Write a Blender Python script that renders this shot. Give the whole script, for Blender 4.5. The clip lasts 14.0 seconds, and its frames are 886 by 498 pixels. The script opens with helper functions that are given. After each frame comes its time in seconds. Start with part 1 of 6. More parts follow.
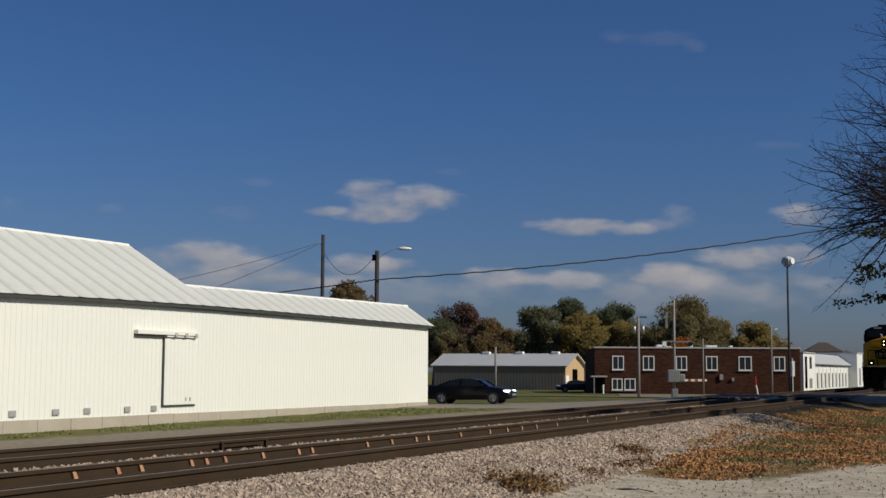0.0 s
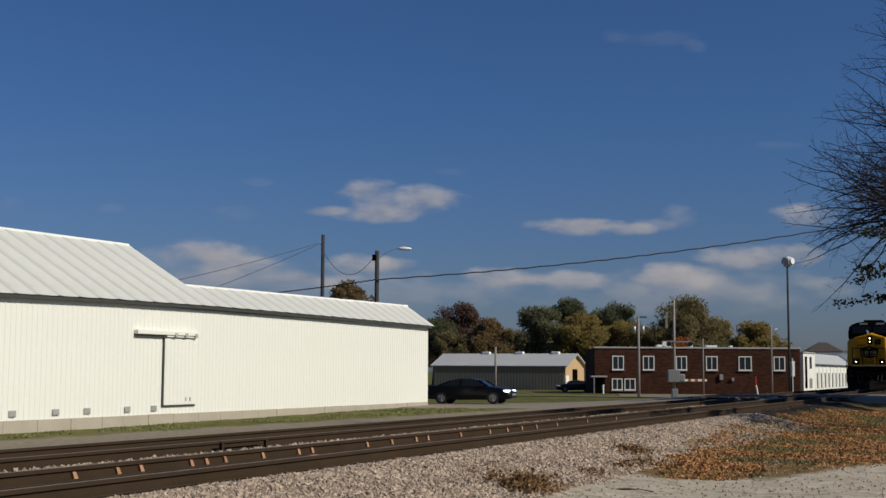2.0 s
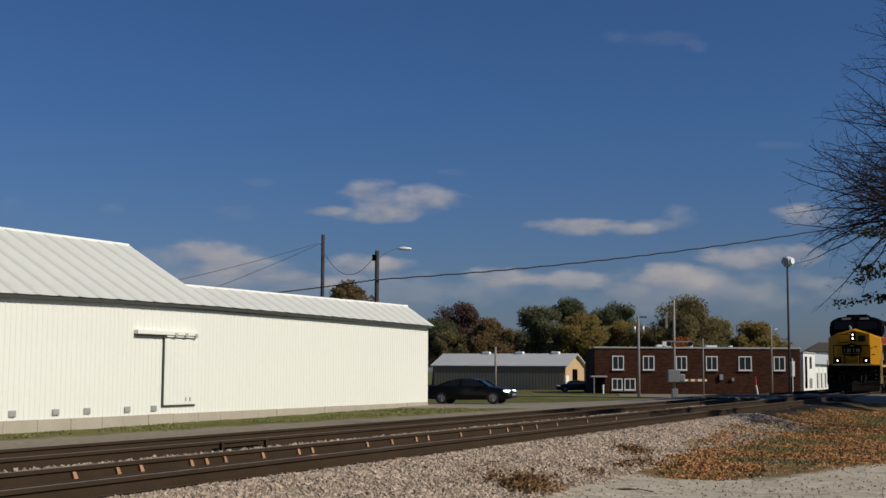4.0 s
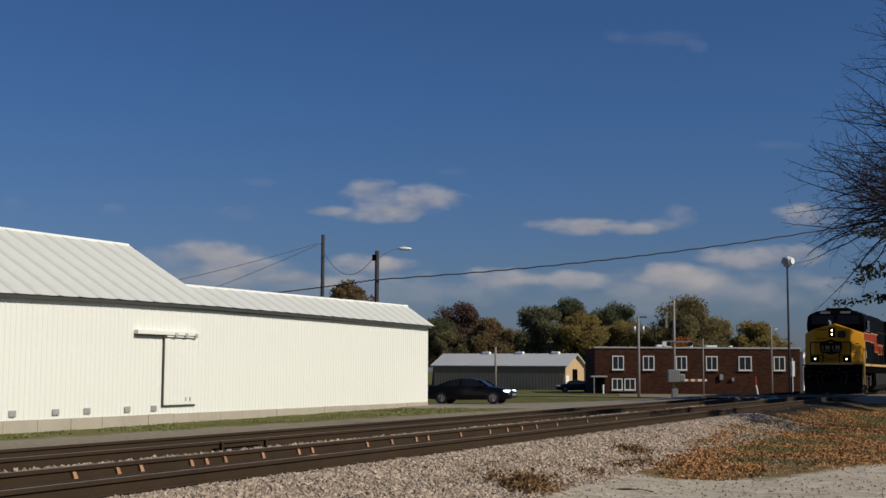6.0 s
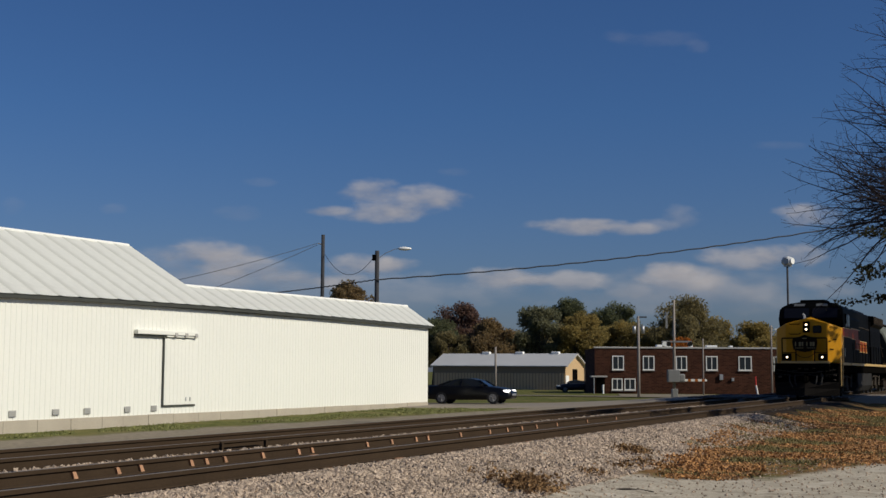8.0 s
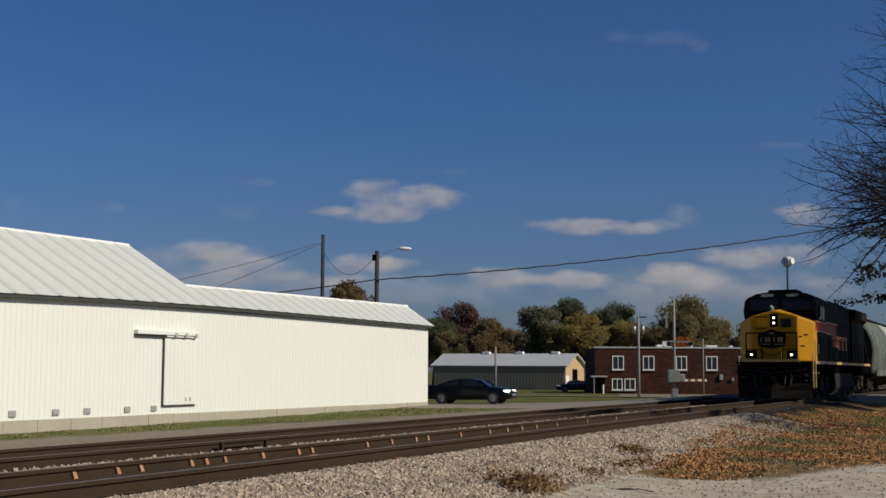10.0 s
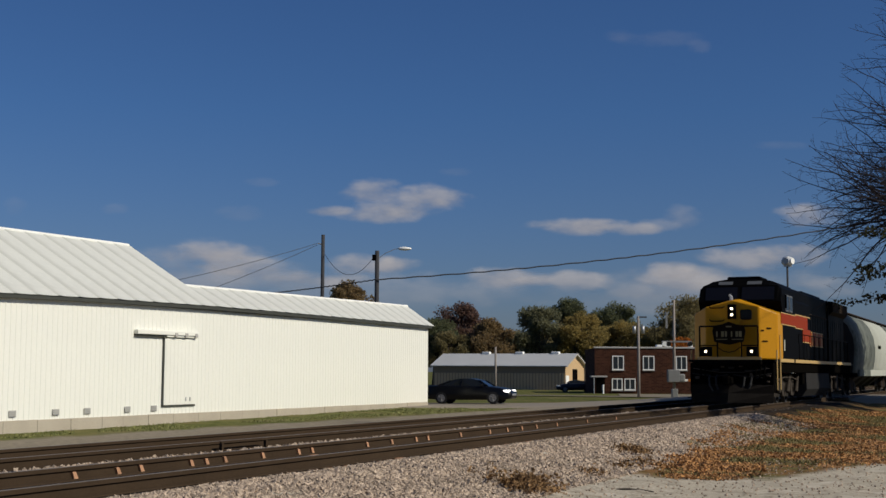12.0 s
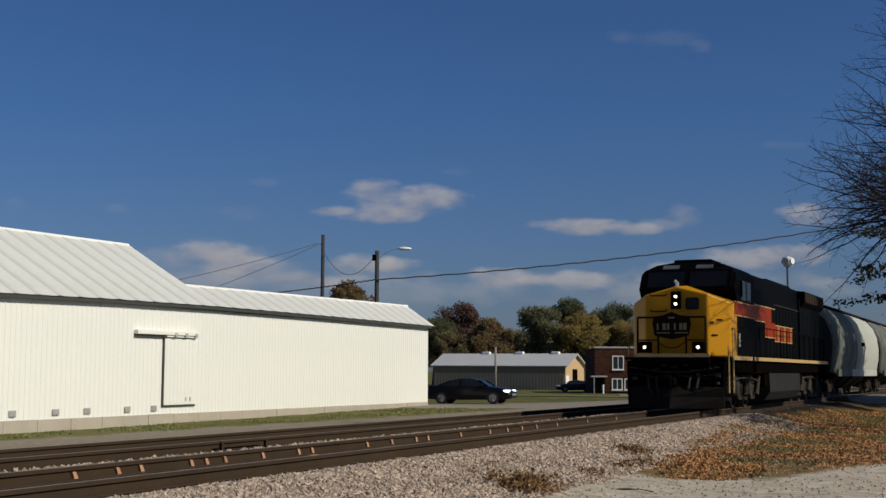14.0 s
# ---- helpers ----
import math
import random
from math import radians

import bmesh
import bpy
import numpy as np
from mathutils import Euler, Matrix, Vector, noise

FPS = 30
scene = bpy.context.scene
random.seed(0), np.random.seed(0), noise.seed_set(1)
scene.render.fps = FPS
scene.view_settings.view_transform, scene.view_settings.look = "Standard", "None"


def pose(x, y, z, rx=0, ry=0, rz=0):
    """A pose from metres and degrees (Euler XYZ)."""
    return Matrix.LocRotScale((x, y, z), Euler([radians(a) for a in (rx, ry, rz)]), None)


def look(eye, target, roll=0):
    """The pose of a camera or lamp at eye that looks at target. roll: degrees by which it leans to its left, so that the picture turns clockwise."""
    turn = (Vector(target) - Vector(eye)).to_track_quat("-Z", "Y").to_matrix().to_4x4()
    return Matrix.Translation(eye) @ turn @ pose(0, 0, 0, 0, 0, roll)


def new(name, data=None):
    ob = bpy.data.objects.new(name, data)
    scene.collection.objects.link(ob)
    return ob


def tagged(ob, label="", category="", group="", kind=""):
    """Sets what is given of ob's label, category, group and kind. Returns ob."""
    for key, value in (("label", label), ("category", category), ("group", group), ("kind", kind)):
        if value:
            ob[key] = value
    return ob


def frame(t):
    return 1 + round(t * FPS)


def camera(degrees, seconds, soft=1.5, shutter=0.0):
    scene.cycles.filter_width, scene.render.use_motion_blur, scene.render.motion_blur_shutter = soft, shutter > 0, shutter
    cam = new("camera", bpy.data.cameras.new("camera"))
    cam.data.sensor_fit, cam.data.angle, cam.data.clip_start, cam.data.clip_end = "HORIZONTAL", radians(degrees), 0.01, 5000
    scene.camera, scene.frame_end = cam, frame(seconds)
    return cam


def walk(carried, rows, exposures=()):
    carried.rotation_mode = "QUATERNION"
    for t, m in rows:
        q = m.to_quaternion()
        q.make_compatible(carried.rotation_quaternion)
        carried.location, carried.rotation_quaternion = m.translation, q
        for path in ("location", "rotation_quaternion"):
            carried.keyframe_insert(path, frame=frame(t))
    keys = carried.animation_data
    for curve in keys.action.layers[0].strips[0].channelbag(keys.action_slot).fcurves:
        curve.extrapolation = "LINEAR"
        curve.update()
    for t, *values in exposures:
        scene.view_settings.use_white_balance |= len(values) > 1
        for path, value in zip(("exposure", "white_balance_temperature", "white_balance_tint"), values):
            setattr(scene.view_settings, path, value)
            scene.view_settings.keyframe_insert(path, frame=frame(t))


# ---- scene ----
cam = camera(38.246, 14.0, soft=1.5)
EYE = (0.0, 0.0, 1.75)
AIM = look(EYE, (0.0, 100.0, 1.75 + 100.0 * math.tan(radians(5.4566))), 0.2925)
walk(cam, [(0.0, AIM), (14.0, AIM)])

# ---- light ----
SUN_AZ, SUN_EL = 114.0, 36.0      # clockwise from the view's forward axis; above the horizon
world = bpy.data.worlds.new("sky")
scene.world = world
world.use_nodes = True
wn = world.node_tree
sky = wn.nodes.new("ShaderNodeTexSky")
sky.sky_type, sky.sun_disc = "NISHITA", False
sky.sun_elevation, sky.sun_rotation = radians(SUN_EL), radians(SUN_AZ)
sky.altitude, sky.air_density, sky.dust_density, sky.ozone_density = 300, 1.0, 1.0, 4.0
cast = wn.nodes.new("ShaderNodeMix")
cast.data_type, cast.blend_type = "RGBA", "MULTIPLY"
cast.inputs["Factor"].default_value = 1.0
tone, up, high, grade = (wn.nodes.new("ShaderNode" + k) for k in ("TexCoord", "SeparateXYZ", "MapRange", "Mix"))
high.inputs["From Min"].default_value, high.inputs["From Max"].default_value = 0.0, 0.2
grade.data_type = "RGBA"
grade.inputs["A"].default_value, grade.inputs["B"].default_value = (0.74, 0.80, 1.10, 1), (0.57, 0.86, 1.27, 1)
wn.links.new(tone.outputs["Generated"], up.inputs[0])
wn.links.new(up.outputs["Z"], high.inputs["Value"])
wn.links.new(high.outputs["Result"], grade.inputs["Factor"])
wn.links.new(grade.outputs["Result"], cast.inputs["B"])
wn.links.new(sky.outputs[0], cast.inputs["A"])
wn.links.new(cast.outputs["Result"], wn.nodes["Background"].inputs[0])
wn.nodes["Background"].inputs[1].default_value = 0.042
sun = new("sun", bpy.data.lights.new("sun", "SUN"))
sun.data.energy, sun.data.angle, sun.data.color = 3.4, radians(0.53), (1.0, 0.93, 0.79)
az, el = radians(SUN_AZ), radians(SUN_EL)
sun.matrix_world = look((60 * math.sin(az) * math.cos(el), 60 * math.cos(az) * math.cos(el), 60 * math.sin(el)), (0, 0, 0))
scene.view_settings.exposure = 0.18

# ---- materials ----
def mat(name, base, rough=0.6, metal=0.0, vary=0.25, scale=3.0, fine=40.0, bump=0.15, per="", tint=None, spec=0.5, coat=0.0):
    """Base colour with two scales of variation, and fine relief. per: 'object' or 'island' adds a random shade to each piece."""
    m = bpy.data.materials.new(name)
    m.use_nodes = True
    nt = m.node_tree
    b = nt.nodes["Principled BSDF"]
    b.inputs["Roughness"].default_value, b.inputs["Metallic"].default_value = rough, metal
    b.inputs["Specular IOR Level"].default_value, b.inputs["Coat Weight"].default_value = spec, coat
    co = nt.nodes.new("ShaderNodeTexCoord")
    big, small = nt.nodes.new("ShaderNodeTexNoise"), nt.nodes.new("ShaderNodeTexNoise")
    big.inputs["Scale"].default_value, small.inputs["Scale"].default_value = scale, fine
    big.inputs["Detail"].default_value, small.inputs["Detail"].default_value = 5, 4
    for n in (big, small):
        nt.links.new(co.outputs["Object"], n.inputs["Vector"])
    add = nt.nodes.new("ShaderNodeMath")
    add.operation = "ADD"
    nt.links.new(big.outputs["Fac"], add.inputs[0])
    nt.links.new(small.outputs["Fac"], add.inputs[1])
    last = add.outputs[0]
    mid = 1.0
    if per:
        g = nt.nodes.new("ShaderNodeObjectInfo" if per == "object" else "ShaderNodeNewGeometry")
        a2 = nt.nodes.new("ShaderNodeMath")
        a2.operation = "ADD"
        nt.links.new(last, a2.inputs[0])
        nt.links.new(g.outputs["Random" if per == "object" else "Random Per Island"], a2.inputs[1])
        last, mid = a2.outputs[0], 1.5
    rng = nt.nodes.new("ShaderNodeMapRange")
    rng.inputs["From Min"].default_value, rng.inputs["From Max"].default_value = mid - 0.6, mid + 0.6
    nt.links.new(last, rng.inputs["Value"])
    mix = nt.nodes.new("ShaderNodeMix")
    mix.data_type = "RGBA"
    dark = tint if tint else [c * (1 - vary) for c in base]
    mix.inputs["A"].default_value = (*dark, 1)
    mix.inputs["B"].default_value = (*[min(1, c * (1 + vary * 0.6)) for c in base], 1)
    nt.links.new(rng.outputs["Result"], mix.inputs["Factor"])
    nt.links.new(mix.outputs["Result"], b.inputs["Base Color"])
    if bump:
        bp = nt.nodes.new("ShaderNodeBump")
        bp.inputs["Strength"].default_value, bp.inputs["Distance"].default_value = bump, 0.02
        nt.links.new(small.outputs["Fac"], bp.inputs["Height"])
        nt.links.new(bp.outputs["Normal"], b.inputs["Normal"])
    return m


def glow(name, colour, strength):
    m = bpy.data.materials.new(name)
    m.use_nodes = True
    b = m.node_tree.nodes["Principled BSDF"]
    b.inputs["Base Color"].default_value = (*colour, 1)
    b.inputs["Emission Color"].default_value = (*colour, 1)
    b.inputs["Emission Strength"].default_value = strength
    return m


def glass(name, tone, spec=0.08):
    m = bpy.data.materials.new(name)
    m.use_nodes = True
    b = m.node_tree.nodes["Principled BSDF"]
    b.inputs["Base Color"].default_value = (*tone, 1)
    b.inputs["Roughness"].default_value, b.inputs["Specular IOR Level"].default_value = 0.06, spec
    return m


WHITE_SIDING = mat("white_siding", (0.80, 0.795, 0.715), 0.5, vary=0.06, scale=0.5, fine=9, bump=0.03)
WHITE_ROOF = mat("white_roof_metal", (0.68, 0.685, 0.62), 0.5, vary=0.12, scale=0.35, fine=3, bump=0.03)


def lap_dirt(m, reach, tone):
    """Dirt washed out from the lap along one edge of each sheet, in uneven runs."""
    nt = m.node_tree
    b = nt.nodes["Principled BSDF"]
    co, sep, ns = (nt.nodes.new("ShaderNode" + k) for k in ("TexCoord", "SeparateXYZ", "TexNoise"))
    ns.inputs["Scale"].default_value, ns.inputs["Detail"].default_value = 2.4, 6
    nt.links.new(co.outputs["Object"], sep.inputs[0])
    nt.links.new(co.outputs["Object"], ns.inputs["Vector"])
    add = nt.nodes.new("ShaderNodeMath")
    add.operation = "MULTIPLY_ADD"
    nt.links.new(ns.outputs["Fac"], add.inputs[0])
    add.inputs[1].default_value = reach * 0.9
    nt.links.new(sep.outputs["Y"], add.inputs[2])
    run = nt.nodes.new("ShaderNodeMapRange")
    run.interpolation_type = "SMOOTHSTEP"
    run.inputs["From Min"].default_value, run.inputs["From Max"].default_value = reach * 0.45, reach * 1.45
    run.inputs["To Min"].default_value, run.inputs["To Max"].default_value = 0.62, 0.0
    nt.links.new(add.outputs[0], run.inputs["Value"])
    mix = nt.nodes.new("ShaderNodeMix")
    mix.data_type = "RGBA"
    nt.links.new(run.outputs["Result"], mix.inputs["Factor"])
    nt.links.new(b.inputs["Base Color"].links[0].from_socket, mix.inputs["A"])
    mix.inputs["B"].default_value = (*tone, 1)
    nt.links.new(mix.outputs["Result"], b.inputs["Base Color"])
    return m


ROOF_SHEET = lap_dirt(mat("white_roof_sheet", (0.655, 0.655, 0.595), 0.5, vary=0.12, scale=0.5, fine=5, bump=0.03), 0.50, (0.44, 0.44, 0.385))
# eave board colour, also used for the painted shade under the door hood
TRIM_AND_SHADE = mat("weathered_trim_and_shade", (0.045, 0.048, 0.04), 0.7, vary=0.3)
GREY_BOX = mat("dull_grey_box_paint", (0.21, 0.21, 0.205), 0.6, vary=0.2, scale=2)
CONCRETE = mat("old_concrete", (0.42, 0.37, 0.29), 0.9, vary=0.22, scale=1.2, fine=25, bump=0.3)
GALV = mat("galvanised_steel", (0.42, 0.43, 0.44), 0.45, 0.6, vary=0.2)
VENT = mat("vent_mesh", (0.42, 0.41, 0.37), 0.7, vary=0.4, fine=90)
RAIL_STEEL = mat("rusty_rail", (0.050, 0.033, 0.020), 0.85, 0.0, spec=0.08, vary=0.35, scale=1.5, fine=30)
RAIL_HEAD = mat("worn_rail_head", (0.20, 0.17, 0.145), 0.6, 0.25, vary=0.3)
TIE_DARK = mat("creosoted_tie", (0.075, 0.058, 0.047), 0.9, vary=0.4, scale=4, fine=40, bump=0.5, per="object")
TIE_NEW = mat("fresh_tie", (0.46, 0.25, 0.14), 0.85, vary=0.3, scale=4, fine=40, bump=0.4, per="object")
BALLAST = mat("ballast_stone", (0.42, 0.325, 0.24), 0.9, vary=0.62, scale=2.0, fine=60, bump=0.3, per="island")
BALLAST_DARK = mat("dirty_ballast_stone", (0.068, 0.048, 0.033), 0.92, spec=0.1, vary=0.4, scale=2.0, fine=60, bump=0.3, per="island")
ASPHALT = mat("worn_asphalt", (0.225, 0.19, 0.145), 0.9, vary=0.2, scale=0.6, fine=30, bump=0.2)
PLANK = mat("crossing_plank", (0.06, 0.05, 0.045), 0.85, vary=0.4, scale=3, fine=30, per="object")
BRICK = mat("dark_red_brick", (0.054, 0.0225, 0.0135), 0.92, spec=0.1, vary=0.45, scale=0.45, fine=18, bump=0.3)


def coursed(m):
    """Brick courses with pale joints, and bricks of uneven colour."""
    nt = m.node_tree
    b = nt.nodes["Principled BSDF"]
    co, sep, com, bt, mix = (nt.nodes.new("ShaderNode" + k) for k in ("TexCoord", "SeparateXYZ", "CombineXYZ", "TexBrick", "Mix"))
    nt.links.new(co.outputs["Object"], sep.inputs[0])
    both = nt.nodes.new("ShaderNodeMath")
    nt.links.new(sep.outputs["X"], both.inputs[0])
    nt.links.new(sep.outputs["Y"], both.inputs[1])
    nt.links.new(both.outputs[0], com.inputs["X"])
    nt.links.new(sep.outputs["Z"], com.inputs["Y"])
    nt.links.new(com.outputs[0], bt.inputs["Vector"])
    bt.inputs["Scale"].default_value, bt.inputs["Brick Width"].default_value, bt.inputs["Row Height"].default_value = 1.0, 0.42, 0.14
    bt.inputs["Mortar Size"].default_value = 0.014
    bt.inputs["Color1"].default_value, bt.inputs["Color2"].default_value, bt.inputs["Mortar"].default_value = (0.55, 0.5, 0.5, 1), (1.35, 1.25, 1.2, 1), (1.7, 2.0, 2.2, 1)
    mix.data_type, mix.blend_type = "RGBA", "MULTIPLY"
    mix.inputs["Factor"].default_value = 1.0
    nt.links.new(b.inputs["Base Color"].links[0].from_socket, mix.inputs["A"])
    nt.links.new(bt.outputs["Color"], mix.inputs["B"])
    nt.links.new(mix.outputs["Result"], b.inputs["Base Color"])


coursed(BRICK)
COPING = mat("parapet_coping", (0.42, 0.40, 0.37), 0.7, vary=0.2)
WHITE_PAINT = mat("white_paint", (0.84, 0.83, 0.78), 0.55, vary=0.08)
PANE = glass("window_glass", (0.03, 0.035, 0.04))
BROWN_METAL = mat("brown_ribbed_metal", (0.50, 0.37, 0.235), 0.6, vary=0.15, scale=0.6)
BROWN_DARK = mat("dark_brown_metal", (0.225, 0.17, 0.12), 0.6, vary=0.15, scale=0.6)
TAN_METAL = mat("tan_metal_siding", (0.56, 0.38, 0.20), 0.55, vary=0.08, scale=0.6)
GREY_ROOF = mat("grey_metal_roof", (0.48, 0.48, 0.47), 0.5, vary=0.15, scale=0.4)
POLE_WOOD = mat("weathered_pole_wood", (0.05, 0.05, 0.054), 0.9, spec=0.2, vary=0.3, scale=2, fine=30)
POLE_PALE = mat("pale_pole_wood", (0.27, 0.235, 0.205), 0.85, vary=0.25, scale=2, fine=30)
WIRE = mat("black_cable", (0.03, 0.03, 0.035), 0.6, vary=0.2, bump=0)
TWIG = mat("dark_twig_bark", (0.034, 0.028, 0.030), 0.95, spec=0.1, vary=0.35, scale=3, fine=25, bump=0.3)
BARK = mat("grey_brown_bark", (0.075, 0.055, 0.045), 0.95, vary=0.35, scale=3, fine=25, bump=0.5)
BLACK_PAINT = mat("black_locomotive_paint", (0.0035, 0.0035, 0.004), 0.5, spec=0.01, vary=0.3, scale=0.8, fine=12, bump=0.03)
BLACK_GRIME = mat("grimy_black_steel", (0.0045, 0.004, 0.0035), 0.85, spec=0.0, vary=0.45, scale=1.5, fine=20, bump=0.2)
YELLOW_PAINT = mat("yellow_locomotive_paint", (0.50, 0.228, 0.006), 0.4, spec=0.15, vary=0.14, scale=0.9, fine=14, bump=0.02)
RED_PAINT = mat("red_orange_stripe_paint", (0.25, 0.028, 0.003), 0.42, spec=0.05, vary=0.15)
PLATE_PALE = mat("tarnished_plate_letters", (0.21, 0.165, 0.07), 0.6, vary=0.2)
CREAM_LINE = mat("pale_edge_line", (0.50, 0.33, 0.12), 0.5, vary=0.15)
SHIELD_BROWN = mat("dark_brown_enamel", (0.012, 0.006, 0.003), 0.6, spec=0.05, vary=0.3)
RADIATOR_BROWN = mat("rust_stained_grille", (0.042, 0.032, 0.024), 0.9, spec=0.02, vary=0.4, scale=1.2)
PALE_BOARD = mat("pale_number_board", (0.10, 0.105, 0.11), 0.5, vary=0.3)
TRUCK_DUST = mat("dust_coated_truck_steel", (0.060, 0.050, 0.041), 0.9, spec=0.03, vary=0.6, scale=2.5, fine=20, bump=0.2)
TANK_GREY = mat("dusty_grey_steel", (0.030, 0.029, 0.028), 0.8, spec=0.03, vary=0.3, scale=1.2, fine=14)
DUSTY = mat("dusty_plow_steel", (0.015, 0.0132, 0.012), 0.85, spec=0.0, vary=0.5, scale=2.5, fine=20)
HOPPER_PALE = mat("pale_grey_hopper_paint", (0.42, 0.43, 0.37), 0.7, spec=0.1, vary=0.22, scale=0.7, fine=8, bump=0.02)
HOPPER_ROOF = mat("rusty_running_board", (0.035, 0.025, 0.019), 0.9, spec=0.02, vary=0.35)
WHEEL_STEEL = mat("dull_wheel_steel", (0.03, 0.027, 0.024), 0.6, 0.3, vary=0.3)
LIGHT_ON = glow("lit_lamp", (1.0, 0.80, 0.50), 5.0)
DAY_LAMP = glow("running_lamp", (1.0, 0.97, 0.9), 2.2)
PALE_GRAVEL = mat("pale_gravel", (0.22, 0.19, 0.14), 0.95, vary=0.25, scale=0.8, fine=12, bump=0.3, spec=0.1)
LENS_DARK = glass("dark_lens", (0.02, 0.02, 0.02))
CAR_BLACK = mat("black_car_paint", (0.004, 0.004, 0.005), 0.3, spec=0.2, vary=0.2, bump=0, coat=0.1)
CAR_BLUE = mat("dark_blue_car_paint", (0.006, 0.009, 0.018), 0.3, spec=0.2, vary=0.2, bump=0, coat=0.1)
RUBBER = mat("tyre_rubber", (0.018, 0.018, 0.018), 0.85, vary=0.3)
ALLOY = mat("alloy_wheel", (0.22, 0.22, 0.225), 0.45, 0.6, vary=0.1)
CAR_GLASS = glass("tinted_car_glass", (0.012, 0.014, 0.016), 0.35)
CAB_GLASS = glass("dusty_cab_glass", (0.008, 0.009, 0.014), 0.12)
LAMP_GLASS = mat("clear_headlamp", (0.75, 0.75, 0.73), 0.15, vary=0.1, bump=0)
TAIL_RED = mat("red_tail_lamp", (0.35, 0.01, 0.01), 0.25, vary=0.1, bump=0)
SIGN_RED = mat("red_reflective", (0.55, 0.03, 0.02), 0.45, vary=0.1)
AMBER = mat("amber_reflective", (0.36, 0.11, 0.015), 0.45, spec=0.2, vary=0.1)
DEAD_LEAF = mat("fallen_leaves", (0.44, 0.215, 0.068), 0.8, vary=0.5, scale=0.7, fine=8, bump=0.1, per="island", tint=(0.19, 0.10, 0.042))
PATCH_GRASS = mat("olive_patch_grass", (0.21, 0.165, 0.055), 0.85, vary=0.5, scale=0.6, fine=6, bump=0.1, per="island", tint=(0.105, 0.088, 0.032))
GRASS = mat("autumn_grass", (0.185, 0.19, 0.06), 0.85, vary=0.45, scale=0.4, fine=6, bump=0.1, per="island")
WEED = mat("dry_brown_weed", (0.23, 0.13, 0.052), 0.9, vary=0.5, scale=3, fine=20, per="island")


def leafmat(name, a, b):
    """Leaves that let some light through."""
    m = mat(name, a, 0.75, vary=0.35, scale=0.25, fine=2.0, bump=0, per="island", tint=b, spec=0.2)
    nt = m.node_tree
    bs, out = nt.nodes["Principled BSDF"], nt.nodes["Material Output"]
    tr, mx = nt.nodes.new("ShaderNodeBsdfTranslucent"), nt.nodes.new("ShaderNodeMixShader")
    nt.links.new(bs.inputs["Base Color"].links[0].from_socket, tr.inputs["Color"])
    mx.inputs[0].default_value = 0.58
    nt.links.new(bs.outputs[0], mx.inputs[1])
    nt.links.new(tr.outputs[0], mx.inputs[2])
    nt.links.new(mx.outputs[0], out.inputs["Surface"])
    return m


HOPPER_GRIME = mat("grimy_hopper_paint", (0.19, 0.205, 0.175), 0.75, vary=0.3, scale=0.9, fine=4, bump=0.02, tint=(0.012, 0.014, 0.012), spec=0.1)


# ---- mesh helpers ----
def part(name, bm, material, parent=None, label="", smooth=False):
    """Links a bmesh as one mesh object, under parent where one is given."""
    me = bpy.data.meshes.new(name)
    bm.to_mesh(me)
    bm.free()
    me.materials.append(material)
    if smooth:
        me.polygons.foreach_set("use_smooth", [True] * len(me.polygons))
    ob = new(name, me)
    if parent:
        ob.parent = parent
    return tagged(ob, label)


def shared(name, me, parent, m):
    """One more piece on a mesh that exists."""
    ob = new(name, me)
    ob.parent = parent
    ob.matrix_local = m
    return ob


def thing(name, label, category, m=None, group="", kind=""):
    ob = new(name)
    ob.matrix_world = m if m else Matrix()
    return tagged(ob, label, category, group, kind)


def box(bm, lo, hi, bevel=0.0):
    """An axis-aligned box from corner to corner, its edges rounded by bevel."""
    c = [(a + b) / 2 for a, b in zip(lo, hi)]
    made = bmesh.ops.create_cube(bm, size=1, matrix=Matrix.Translation(c) @ Matrix.Diagonal([abs(b - a) for a, b in zip(lo, hi)] + [1]))
    if bevel:
        edges = list({e for v in made["verts"] for e in v.link_edges})
        bmesh.ops.bevel(bm, geom=edges, offset=bevel, segments=2, affect="EDGES", profile=0.5)
    return bm


def boxed(lo, hi, bevel=0.0):
    return box(bmesh.new(), lo, hi, bevel)


def rod(bm, a, b, r0, r1=None, sides=8):
    """A round bar from a to b."""
    a, b = Vector(a), Vector(b)
    d = b - a
    m = Matrix.Translation((a + b) / 2) @ d.to_track_quat("Z", "Y").to_matrix().to_4x4()
    bmesh.ops.create_cone(bm, cap_ends=True, segments=sides, radius1=r0, radius2=r0 if r1 is None else r1, depth=d.length, matrix=m)
    return bm


def tube(bm, pts, radii, sides=6):
    """A tapered tube along points."""
    pts = [Vector(p) for p in pts]
    rings = []
    for i, p in enumerate(pts):
        d = (pts[min(i + 1, len(pts) - 1)] - pts[max(i - 1, 0)]).normalized()
        x = d.orthogonal().normalized() if i == 0 else (x - d * x.dot(d)).normalized()
        y = d.cross(x)
        rings.append([bm.verts.new(p + (x * math.cos(k * math.tau / sides) + y * math.sin(k * math.tau / sides)) * radii[i]) for k in range(sides)])
    for a, b in zip(rings, rings[1:]):
        for k in range(sides):
            bm.faces.new((a[k], a[(k + 1) % sides], b[(k + 1) % sides], b[k]))
    bm.faces.new(rings[0][::-1])
    bm.faces.new(rings[-1])
    return bm


